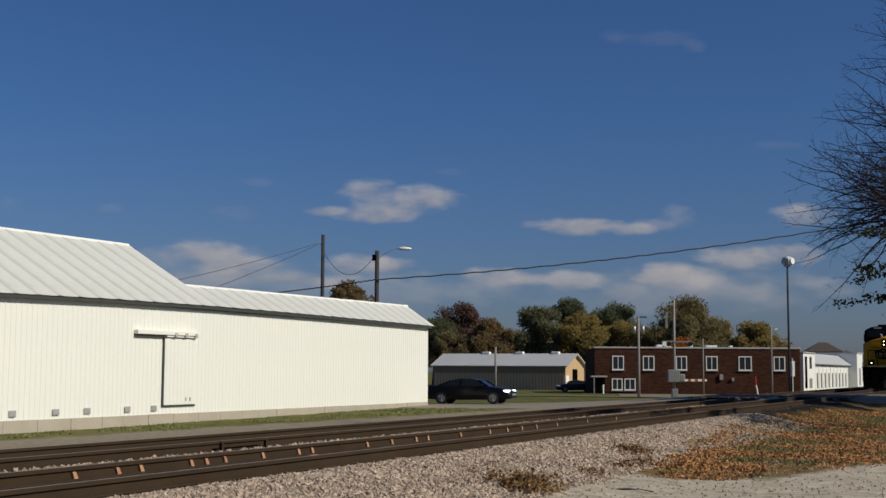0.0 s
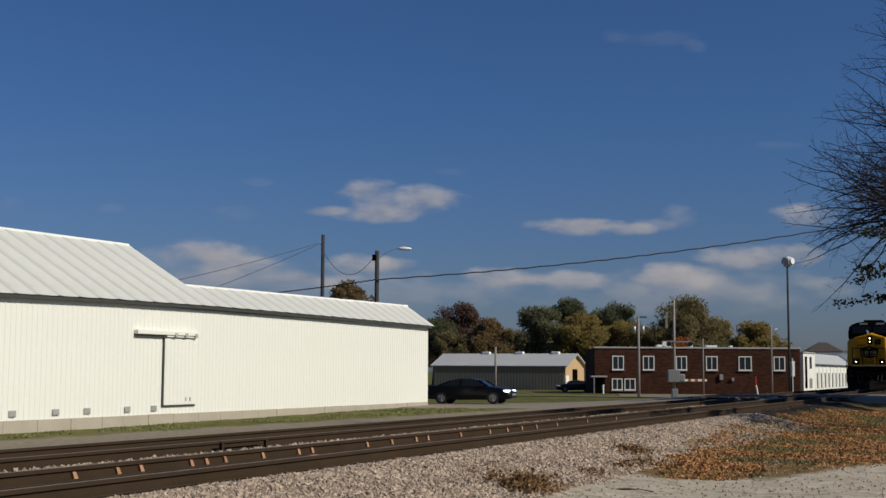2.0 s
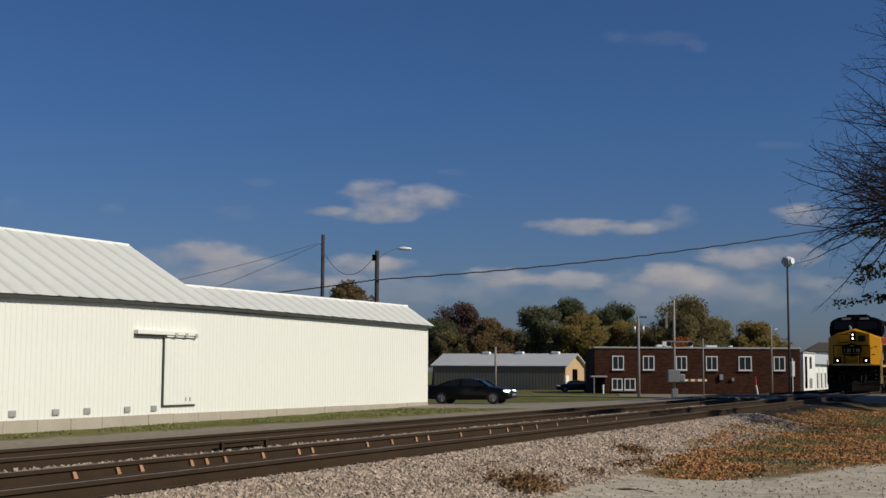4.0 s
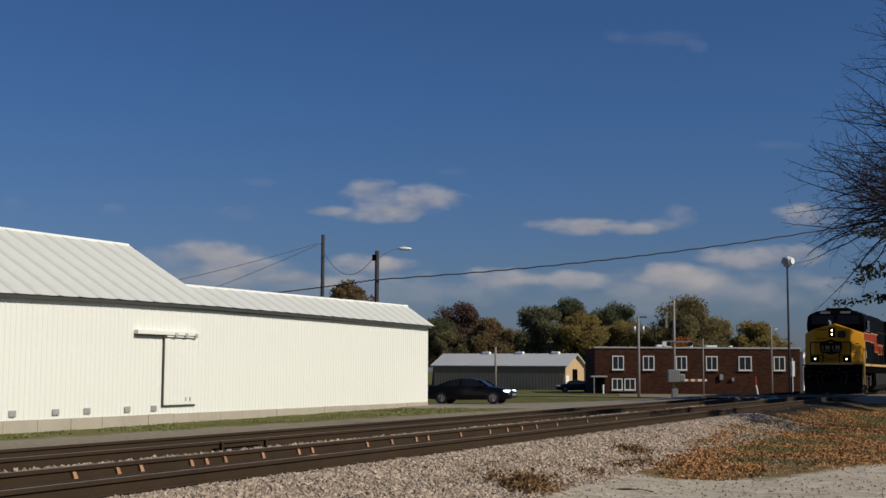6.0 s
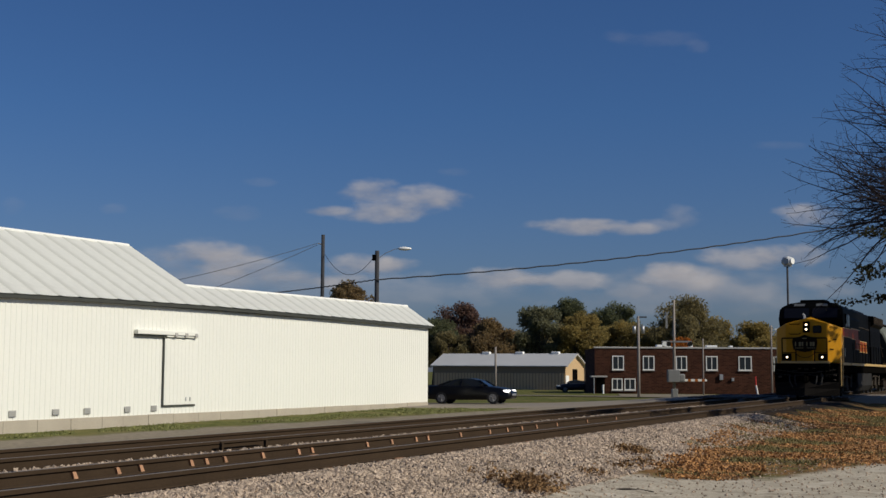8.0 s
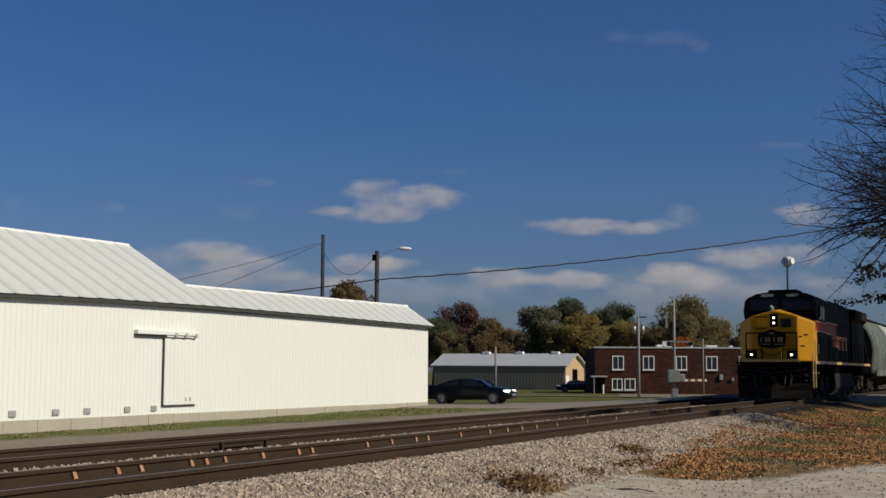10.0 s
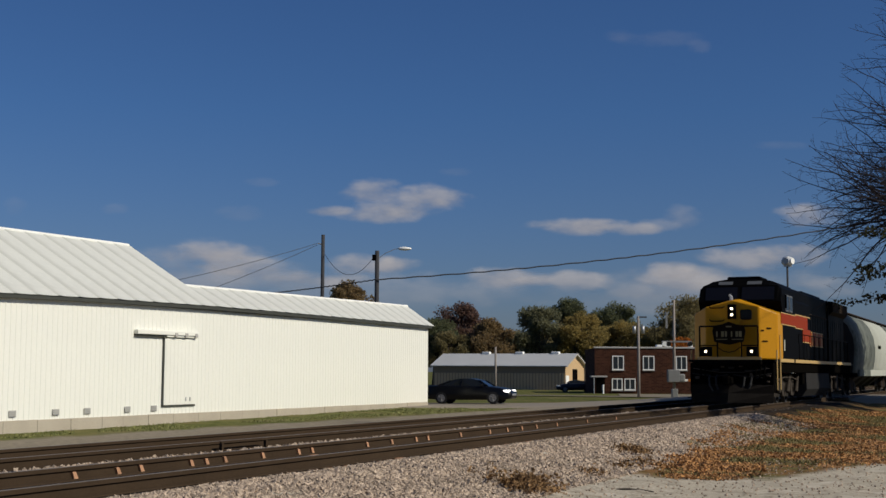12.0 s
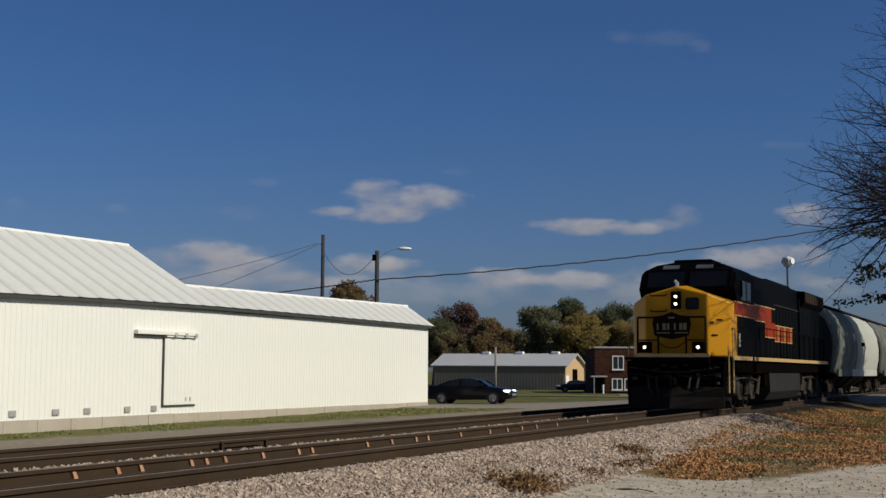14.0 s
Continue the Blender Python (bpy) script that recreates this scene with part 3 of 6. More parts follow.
def brick_building():
    b = thing("brick_building", "two-storey flat-roofed dark red brick building with white windows", "building", pose(0, 128, 0))
    x0, x1, top = 15.2, 35.7, 4.10
    part("wall", boxed((x0, 0, -1.2), (x1, 0.35, top)), BRICK, b)
    part("side_wall", boxed((x0, 0.35, -1.2), (x0 + 0.35, 8.6, top)), BRICK, b)
    part("back_wall", boxed((x0 + 0.35, 8.25, -1.2), (x1, 8.6, top)), BRICK, b)
    part("side_wall", boxed((x1 - 0.35, 0.35, -1.2), (x1, 8.25, top)), BRICK, b)
    part("roof", boxed((x0 + 0.35, 0.35, top - 0.45), (x1 - 0.35, 8.25, top - 0.3)), GREY_ROOF, b)
    part("coping", boxed((x0 - 0.08, -0.08, top), (x1 + 0.08, 0.42, top + 0.16), 0.02), COPING, b)
    for a, c in ((16.95, 18.1), (20.0, 21.15), (23.3, 24.4), (26.3, 27.45), (29.55, 30.85), (33.05, 34.2)):
        window_unit(b, a, c, 1.96, 3.36, 0.0)
    for a, c in ((16.9, 17.95), (18.15, 19.25)):
        window_unit(b, a, c, -0.05, 1.1, 0.0)
    door = part("door", boxed((15.35, -0.05, -1.0), (16.2, -0.004, 1.15), 0.01), BLACK_GRIME, b, "dark door below a small canopy")
    part("canopy", boxed((14.7, -1.1, 1.22), (16.3, -0.004, 1.36), 0.02), COPING, b)
    part("canopy_post", rod(bmesh.new(), (15.0, -1.0, -1.2), (15.0, -1.0, 1.22), 0.05), GALV, b)
    for a, y, w, h in ((21.9, 3.0, 0.6, 0.28), (22.7, 2.0, 0.45, 0.22), (27.0, 3.0, 1.1, 0.25), (25.2, 2.5, 0.3, 0.35), (29.4, 3, 0.3, 0.22)):
        part("roof_unit", boxed((a, y, top - 0.3), (a + w, y + 0.8, top + 0.16 + h), 0.04), WHITE_PAINT, b, "white rooftop ventilation unit")
    part("wall_box", boxed((27.6, -0.2, 1.0), (27.95, -0.004, 1.55), 0.02), GALV, b)
    part("wall_box", boxed((28.8, -0.2, 0.9), (29.05, -0.004, 1.2), 0.02), GALV, b)
    part("downpipe", rod(bmesh.new(), (34.9, -0.07, -0.2), (34.9, -0.07, 3.2), 0.05), WHITE_PAINT, b)
    part("wall_panel", boxed((34.75, -0.03, 1.4), (35.15, -0.004, 2.9), 0.01), WHITE_PAINT, b)
    return b


def white_annex():
    """A white hall beside the brick building that runs away along the railway: a block, a bay-fronted hall, an end block."""
    b = thing("white_annex", "white-painted hall with bays and a shallow pale roof", "building", pose(36.3, 129.0, 0, 0, 0, TURN))
    part("front_block", boxed((-6, 0, -0.5), (0, 7.5, 3.75)), WHITE_PAINT, b)
    part("block_roof", boxed((-6.1, -0.1, 3.752), (0.1, 7.6, 3.88), 0.02), COPING, b)
    part("block_door", boxed((0.003, 0.9, 0.2), (0.05, 2.1, 3.4)), BLACK_GRIME, b, "tall dark doorway")
    part("block_window", boxed((0.003, 3.9, 2.2), (0.05, 5.1, 3.4)), PANE, b)
    part("block_panel", boxed((0.003, 3.7, 0.2), (0.05, 5.3, 1.2)), GALV, b)
    part("hall", boxed((-7, 7.6, -0.5), (-0.5, 38, 2.68)), WHITE_PAINT, b)
    roof = prism(bmesh.new(), [(-0.1, 2.70), (-0.1, 2.80), (-1.75, 3.95), (-7.2, 3.6), (-7.2, 3.45), (-1.75, 3.8)], 1, 7.62, 38)
    part("hall_roof", roof, GREY_ROOF, b, "pale grey metal roof")
    for k in range(10):
        y = 9.0 + k * 2.9
        part("bay", boxed((-0.497, y, 0.1), (-0.42, y + 0.62, 1.75), 0.01), GREY_BOX, b, "narrow grey bay opening")
        part("pilaster", boxed((-0.497, y + 1.6, -0.2), (-0.44, y + 1.85, 2.62), 0.01), WHITE_PAINT, b)
    part("end_block", boxed((-6, 38.2, -0.5), (0.6, 44, 4.25)), WHITE_PAINT, b)
    part("end_door", boxed((0.603, 40, 0.2), (0.65, 41.5, 2.4)), GALV, b)
    part("end_roof", boxed((-6.1, 38.1, 4.252), (0.7, 44.1, 4.38), 0.02), COPING, b)
    return b


def far_house():
    b = thing("far_house", "distant house with a dark hipped roof", "house", pose(58.0, 195, 0, 0, 0, -10))
    part("wall", boxed((-2.6, -2, -0.5), (2.6, 4, 4.95)), BRICK, b)
    bm = bmesh.new()
    base = [(-2.9, -2.4, 4.95), (2.7, -2.4, 4.95), (2.7, 4.4, 4.95), (-2.9, 4.4, 4.95)]
    ridge = [(-0.6, 1, 6.4), (0.6, 1, 6.4), (0.6, 1.4, 6.4), (-0.6, 1.4, 6.4)]
    loft(bm, [base, ridge])
    part("roof", bm, TIE_DARK, b)
    return b


def storage_building():
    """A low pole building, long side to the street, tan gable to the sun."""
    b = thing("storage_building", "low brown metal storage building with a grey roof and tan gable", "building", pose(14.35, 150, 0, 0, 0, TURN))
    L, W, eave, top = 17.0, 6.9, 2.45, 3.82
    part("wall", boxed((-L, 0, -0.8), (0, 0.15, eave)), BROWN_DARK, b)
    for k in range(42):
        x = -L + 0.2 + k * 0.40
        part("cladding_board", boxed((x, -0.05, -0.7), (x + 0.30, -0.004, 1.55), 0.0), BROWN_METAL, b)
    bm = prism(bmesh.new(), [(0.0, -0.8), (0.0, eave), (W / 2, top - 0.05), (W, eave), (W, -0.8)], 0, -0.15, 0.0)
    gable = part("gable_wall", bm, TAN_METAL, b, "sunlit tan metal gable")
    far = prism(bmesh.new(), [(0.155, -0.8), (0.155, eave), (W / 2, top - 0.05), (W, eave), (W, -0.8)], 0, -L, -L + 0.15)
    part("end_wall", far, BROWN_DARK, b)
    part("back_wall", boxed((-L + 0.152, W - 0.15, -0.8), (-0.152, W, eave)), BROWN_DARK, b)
    for sy in (0.0, W):
        o = [(sy + (-0.38 if sy == 0 else 0.38), eave - 0.16), (W / 2, top - 0.06), (W / 2, top + 0.11), (sy + (-0.38 if sy == 0 else 0.38), eave + 0.0)]
        part("barge_board", prism(bmesh.new(), o, 0, 0.352, 0.40), COPING, gable, "pale barge board")
    part("doorway", boxed((0.004, 2.6, 0.0), (0.05, 4.3, 2.05)), BLACK_GRIME, gable)
    part("door_leaf", boxed((0.004, 0.1, -0.1), (0.06, 1.2, 1.3)), WHITE_PAINT, gable)
    for a, c in (((-0.35, eave - 0.12), (W / 2, top)), ((W + 0.35, eave - 0.12), (W / 2, top))):
        o = [(a[0], a[1]), (c[0], c[1]), (c[0], c[1] + 0.1), (a[0], a[1] + 0.1)]
        part("roof", prism(bmesh.new(), o, 0, -L - 0.3, 0.35), GREY_ROOF, b)
    for x in (-11.4, -7.0, 0 - 2.4):
        part("roof_vent", boxed((x - 0.5, W / 2 - 0.3, top - 0.1), (x + 0.5, W / 2 + 0.3, top + 0.32), 0.08), WHITE_PAINT, b, "white ridge vent")
    return b


brick_building()
white_annex()
far_house()
storage_building()


# ---- poles, wires and the crossing gate ----
def pole(name, label, x, y, z0, z1, r, material, lean=0.0):
    p = thing(name, label, "pole", pose(x, y, 0))
    part("shaft", tube(bmesh.new(), [(0, 0, z0), (lean / 2, 0, (z0 + z1) / 2), (lean, 0, z1)], [r * 1.25, r * 1.1, r], 10), material, p, smooth=True)
    return p


p = pole("utility_pole", "bare dark weathered wooden utility pole", -7.55, 80, -0.3, 10.25, 0.11, POLE_WOOD)
part("insulator", rod(bmesh.new(), (-0.1, -0.12, 9.65), (-0.32, -0.12, 9.7), 0.04), GALV, p)
p = pole("street_lamp", "dark wooden pole with a curved arm and white cobra-head lamp", -3.88, 75, -0.3, 8.79, 0.125, POLE_WOOD)
part("arm", tube(bmesh.new(), [(0.1, 0, 8.35), (0.5, 0, 8.65), (1.0, 0, 8.88), (1.25, 0, 8.92)], [0.02] * 4), GALV, p)
head = bmesh.new()
bmesh.ops.create_uvsphere(head, u_segments=14, v_segments=8, radius=1, matrix=Matrix.Translation((1.62, 0, 8.92)) @ Matrix.Diagonal((0.42, 0.18, 0.11, 1)))
part("lamp_head", head, WHITE_PAINT, p, "white lamp head", smooth=True)
part("bracket", boxed((-0.28, -0.2, 8.2), (-0.05, 0.0, 8.55), 0.02), BLACK_GRIME, p)
p = pole("transformer_pole", "slim pale pole with a crossarm and pale fittings", 15.3, 100, -0.7, 6.1, 0.10, POLE_PALE)
part("crossarm", boxed((-0.1, -0.08, 5.98), (0.65, 0.06, 6.08), 0.01), POLE_WOOD, p)
for dx in (-0.32, 0.35):
    part("transformer", rod(bmesh.new(), (dx, 0, 4.75), (dx, 0, 5.35), 0.13), GALV, p, smooth=True)
pole("thin_pole", "thin grey service pole", 24.4, 120, -0.7, 4.9, 0.06, POLE_PALE)
p = pole("flag_pole", "thin pale pole with a small lamp", 30.3, 118, -0.7, 6.1, 0.07, POLE_PALE)
part("lamp", rod(bmesh.new(), (0.35, 0, 5.7), (0.6, 0, 5.75), 0.08), WHITE_PAINT, p)
part("arm", rod(bmesh.new(), (0, 0, 5.72), (0.36, 0, 5.72), 0.025), GALV, p)
p = pole("floodlight_pole", "tall grey steel pole with two round white floodlights", 29.75, 110, -0.7, 11.0, 0.085, POLE_WOOD)
for dx, tw in ((-0.15, -25), (0.28, 40)):
    bm = bmesh.new()
    bmesh.ops.create_cone(bm, cap_ends=True, segments=16, radius1=0.42, radius2=0.26, depth=0.42, matrix=pose(dx, -0.1, 11.35, 90, 0, tw))
    part("floodlight", bm, WHITE_PAINT if dx > 0 else GALV, p, smooth=False)
part("lamp_bracket", boxed((-0.3, -0.08, 10.85), (0.4, 0.08, 11.0), 0.02), GALV, p)
pole("yard_pole", "thin pale pole beside the storage building", 5.8, 140, -0.7, 4.4, 0.11, POLE_PALE)


def cable(name, label, a, b, sag, r=0.02):
    a, b = Vector(a), Vector(b)
    n = 150 if r > 0.03 else 24
    wave = 0.018 if r > 0.03 else 0.0          # the thick one is a spun bundle
    pts = [a.lerp(b, i / n) - Vector((0, 0, sag * 4 * (i / n) * (1 - i / n) + wave * math.sin(i * 1.05 + math.sin(i * 0.21)))) for i in range(n + 1)]
    ob = part(name, tube(bmesh.new(), pts, [r] * (n + 1), 5), WIRE)
    return tagged(ob, label, "cable")


cable("overhead_cable", "thick black overhead cable strung across the sky", (-3.95, 74.8, 7.07), (33.0, 80.0, 12.4), 0.62, 0.04)
cable("overhead_cable", "thick black overhead cable strung across the sky", (-11.5, 79, 6.4), (-3.95, 74.8, 7.07), 0.05, 0.035)
cable("service_wire", "thin service wire to the utility pole", (-7.9, 79.9, 9.7), (-17.5, 66, 5.6), 0.2, 0.016)
cable("service_wire", "thin service wire to the utility pole", (-7.9, 79.9, 9.6), (-13.6, 66, 5.3), 0.1, 0.016)
cable("service_wire", "thin slack wire between two poles", (-7.4, 79.9, 9.0), (-4.1, 75, 8.4), 1.15, 0.016)


def crossing_gate():
    g = thing("crossing_gate", "grey crossing signal mast with a control box and striped lowered arm", "crossing gate", pose(14.08, 78, 0))
    part("mast", tube(bmesh.new(), [(0.0, 0, -0.2), (0.04, 0, 6.15)], [0.10, 0.07], 10), POLE_PALE, g, smooth=True)
    part("base", boxed((-0.16, -0.16, -0.2), (0.20, 0.16, 0.75), 0.03), GREY_BOX, g)
    part("control_box", boxed((-0.42, -0.32, 1.15), (0.30, 0.1, 1.90), 0.03), GREY_BOX, g, "grey steel control box")
    part("mechanism", boxed((0.25, -0.3, 1.15), (0.62, 0.0, 1.65), 0.08), GREY_BOX, g)
    arm = part("gate_arm", boxed((0.55, -0.22, 1.20), (1.95, -0.16, 1.34), 0.01), WHITE_PAINT, g, "white gate arm with amber-red stripes")
    for k in range(3):
        part("stripe", boxed((0.80 + k * 0.42, -0.226, 1.195), (0.98 + k * 0.42, -0.154, 1.345), 0.004), AMBER, arm)
    part("cross_bar", boxed((-0.75, -0.1, 3.55), (1.1, -0.02, 3.65), 0.01), GREY_BOX, g)
    for dx in (-0.6, -0.35, 0.95):
        part("signal_lamp", rod(bmesh.new(), (dx, -0.30, 3.45), (dx, -0.02, 3.45), 0.15, 0.13, 14), LENS_DARK if dx > -0.5 else WHITE_PAINT, g)
    part("crossbuck", boxed((-0.50, -0.1, 4.4), (-0.38, -0.05, 5.4), 0.01), GREY_BOX, g)
    return g


crossing_gate()
d = thing("derail", "low dark steel derail frame beside the second track", "derail", ALONG @ pose(-12.95, 19.6, 0.0))
part("frame_bar", boxed((-0.02, -0.75, 0.47), (0.02, 0.75, 0.50), 0.005), RAIL_STEEL, d)
for y in (-0.72, 0.70):
    part("upright", boxed((-0.03, y - 0.03, 0.24), (0.03, y + 0.03, 0.47), 0.005), RAIL_STEEL, d)
part("foot", boxed((-0.12, -0.9, 0.22), (0.12, 0.9, 0.30), 0.01), RAIL_STEEL, d)
m = thing("marker_post", "short red and white marker post", "post", pose(27.3, 112.0, -0.1))
part("post", rod(bmesh.new(), (0.2, 0, -0.1), (0.05, 0, 0.75), 0.075), WHITE_PAINT, m)
part("cap", rod(bmesh.new(), (0.05, 0, 0.75), (0.02, 0, 1.5), 0.06), SIGN_RED, m)
m = thing("bollard", "small pale bollard by the brick building", "bollard", pose(15.9, 127.0, -0.35))
part("post", rod(bmesh.new(), (0, 0, -0.1), (0, 0, 0.85), 0.09), WHITE_PAINT, m)


# ---- train ----
def round_wheel(name, r, w, material):
    """A railway wheel about local x, flange inwards, with a hub and rim of relief."""
    bm = bmesh.new()
    prof = [(0.0, 0.06), (0.10, 0.06), (0.10, 0.16), (0.03, 0.20), (0.03, r - 0.10), (w, r - 0.08), (w, r - 0.01), (0.03, r), (0.0, r + 0.025), (-0.03, r + 0.025), (-0.03, r - 0.10), (-0.01, r - 0.12), (-0.01, 0.06)]
    n = 28
    rings = [[(x, q * math.cos(k * math.tau / n), q * math.sin(k * math.tau / n)) for x, q in prof] for k in range(n)]
    vs = [[bm.verts.new(p) for p in ring] for ring in rings]
    for k in range(n):
        for i in range(len(prof)):
            a, b = vs[k], vs[(k + 1) % n]
            j = (i + 1) % len(prof)
            bm.faces.new((a[i], a[j], b[j], b[i]))
    bmesh.ops.recalc_face_normals(bm, faces=bm.faces[:])
    for a in range(3):                       # three cast ribs show that it rolls
        box(bm, (0.032, -0.04, 0.0), (0.06, 0.04, 0.001))
        ang = a * math.tau / 3
        rod(bm, (0.05, 0.18 * math.cos(ang), 0.18 * math.sin(ang)), (0.05, (r - 0.12) * math.cos(ang), (r - 0.12) * math.sin(ang)), 0.03, 0.02, 6)
    return bm


WHEELS = []


def wheels_at(parent, v, r, hub):
    for side in (1, -1):
        w = part("wheel", round_wheel("wheel", r, 0.11, WHEEL_STEEL), WHEEL_STEEL, parent)
        WHEELS.append((w, Vector((0.72 * side, v, r)), r, side))
        w.location = (0.72 * side, v, r)
    axle = rod(bmesh.new(), (-0.7, v, r), (0.7, v, r), 0.08)
    part("axle", axle, BLACK_GRIME, parent)
    for side in (1, -1):
        part("axle_box", boxed((0.95 * side - 0.14, v - 0.17, r - 0.16), (0.95 * side + 0.14, v + 0.17, r + 0.2), 0.04), hub, parent)


def locomotive():
    L = thing("locomotive", "black and yellow six-axle diesel locomotive with an orange-red stripe", "locomotive")
    part("underframe", boxed((-1.45, 0.9, 1.15), (1.45, 21.4, 1.52), 0.03), BLACK_GRIME, L)
    part("walkway", boxed((-1.52, 0.55, 1.522), (1.52, 21.75, 1.60), 0.01), BLACK_PAINT, L)
    for side in (1.523, -1.535):
        for a, c in ((1.75, 4.5), (4.8, 20.9)):
            part("sill_stripe", boxed((side, a, 1.535), (side + 0.012, c, 1.655), 0.0), CREAM_LINE, L, "pale yellow sill stripe")
    # pilot and plow
    part("pilot", boxed((-1.48, 0.62, 0.45), (1.48, 0.95, 1.50), 0.04), BLACK_GRIME, L)
    plow = bmesh.new()
    loft(plow, [[(-1.45, 0.66, 0.10), (0, -0.10, 0.10), (1.45, 0.66, 0.10), (1.45, 0.75, 0.10), (-1.45, 0.75, 0.10)],
                [(-1.45, 0.62, 0.42), (0, 0.06, 0.44), (1.45, 0.62, 0.42), (1.45, 0.75, 0.42), (-1.45, 0.75, 0.42)],
                [(-1.45, 0.56, 0.72), (0, 0.34, 0.76), (1.45, 0.56, 0.72), (1.45, 0.75, 0.72), (-1.45, 0.75, 0.72)]])
    part("snow_plow", plow, DUSTY, L, "dusty dark steel snow plow")
    for u, z, w, h in ((-0.95, 1.05, 0.3, 0.05), (-0.55, 1.22, 0.25, 0.06), (0.62, 1.2, 0.3, 0.05), (0.95, 0.95, 0.25, 0.05), (1.15, 1.28, 0.2, 0.05), (0.0, 1.28, 0.2, 0.08)):
        part("pilot_fitting", boxed((u - w / 2, 0.54, z), (u + w / 2, 0.63, z + h), 0.015), TANK_GREY, L)
    part("uncoupling_lever", tube(bmesh.new(), [(-1.4, 0.58, 1.12), (-0.6, 0.5, 1.0), (-0.1, 0.45, 1.08)], [0.02] * 3), TANK_GREY, L)
    part("uncoupling_lever", tube(bmesh.new(), [(1.4, 0.58, 1.12), (0.6, 0.5, 1.0), (0.1, 0.45, 1.08)], [0.02] * 3), TANK_GREY, L)
    for u, z, w, h in ((-1.2, 0.92, 0.16, 0.1), (-0.3, 1.32, 0.12, 0.07), (0.35, 1.34, 0.14, 0.06), (0.7, 1.02, 0.1, 0.12), (1.3, 1.0, 0.14, 0.08), (1.28, 0.8, 0.1, 0.07)):
        part("hose_bracket", boxed((u - w / 2, 0.50, z), (u + w / 2, 0.62, z + h), 0.02), TRUCK_DUST, L)
    for u in (-1.05, -0.9, 0.9, 1.05, 1.2):
        part("control_hose", tube(bmesh.new(), [(u, 0.55, 1.38), (u, 0.42, 1.2), (u * 0.97, 0.40, 0.98), (u * 0.9, 0.50, 0.86)], [0.025] * 4), BLACK_GRIME, L)
    part("safety_chain", tube(bmesh.new(), [(-0.42, 0.26, 2.05), (-0.2, 0.25, 1.9), (0.0, 0.25, 1.86), (0.2, 0.25, 1.9), (0.42, 0.26, 2.05)], [0.016] * 5), SHIELD_BROWN, L)
    part("cut_lever", tube(bmesh.new(), [(-1.35, 0.5, 1.3), (-0.4, 0.46, 1.16), (0.4, 0.46, 1.16), (1.35, 0.5, 1.3)], [0.018] * 4), TRUCK_DUST, L)
    part("anticlimber", boxed((-1.1, 0.28, 1.42), (1.1, 0.56, 1.60), 0.03), BLACK_GRIME, L)
    part("front_stripe", boxed((-1.12, 0.262, 1.60), (1.12, 0.29, 1.70), 0.005), CREAM_LINE, L, "pale yellow front sill stripe")
    cp = bmesh.new()
    box(cp, (-0.14, 0.0, 0.75), (0.14, 0.62, 1.0), 0.05)
    box(cp, (-0.2, -0.05, 0.72), (0.06, 0.25, 1.04), 0.06)
    part("coupler", cp, BLACK_GRIME, L)
    for dx in (-0.75, -0.5, 0.5, 0.75):
        part("air_hose", tube(bmesh.new(), [(dx, 0.6, 1.05), (dx, 0.38, 0.95), (dx * 0.95, 0.32, 0.7), (dx * 0.8, 0.36, 0.5)], [0.035] * 4), RUBBER, L)
    # yellow nose: flat front, canted sides, top falling to both sides
    n0 = [(-1.5, 2.4), (-1.5, 1.45), (-0.95, 0.85), (0.95, 0.85), (1.5, 1.45), (1.5, 2.4)]
    tops = [3.30, 3.26, 3.50, 3.50, 3.26, 3.30]
    bm = bmesh.new()
    lo = [bm.verts.new((u, v, 1.62)) for u, v in n0]
    hi = [bm.verts.new((u, v, z)) for (u, v), z in zip(n0, tops)]
    cf, cb = bm.verts.new((0, 0.9, 3.74)), bm.verts.new((0, 2.4, 3.86))
    for i in range(5):
        if i != 2:
            bm.faces.new((lo[i], lo[i + 1], hi[i + 1], hi[i]))
    bm.faces.new((lo[2], lo[3], hi[3], cf, hi[2]))
    bm.faces.new((hi[0], hi[1], hi[2], cf, cb))
    bm.faces.new((hi[3], hi[4], hi[5], cb, cf))
    bm.faces.new((lo[5], lo[0], hi[0], cb, hi[5]))
    bm.faces.new(lo[::-1])
    bmesh.ops.recalc_face_normals(bm, faces=bm.faces[:])
    bmesh.ops.bevel(bm, geom=[e for e in bm.edges if e.calc_length() > 0.3], offset=0.05, segments=2, affect="EDGES", profile=0.5)
    nose = part("nose", bm, YELLOW_PAINT, L, "bright yellow wide nose")
    part("nose_door", boxed((-0.42, 0.82, 1.70), (0.30, 0.847, 3.0), 0.02), YELLOW_PAINT, nose)
    part("nose_window", boxed((0.30, 0.815, 3.02), (0.70, 0.847, 3.38), 0.06), LENS_DARK, nose)
    hl = part("headlight_housing", boxed((-0.16, 0.80, 3.05), (0.16, 0.86, 3.58), 0.03), BLACK_PAINT, nose)
    for z in (3.20, 3.42):
        part("headlight", rod(bmesh.new(), (0, 0.77, z), (0, 0.83, z), 0.043, 0.043, 16), LIGHT_ON, hl, "lit headlight")
    for z in (2.98, 3.45):
        part("grab_iron", tube(bmesh.new(), [(-0.80, 0.84, z + 0.05), (-0.74, 0.76, z), (-0.32, 0.76, z), (-0.28, 0.84, z + 0.05)], [0.02] * 4), BLACK_PAINT, nose)
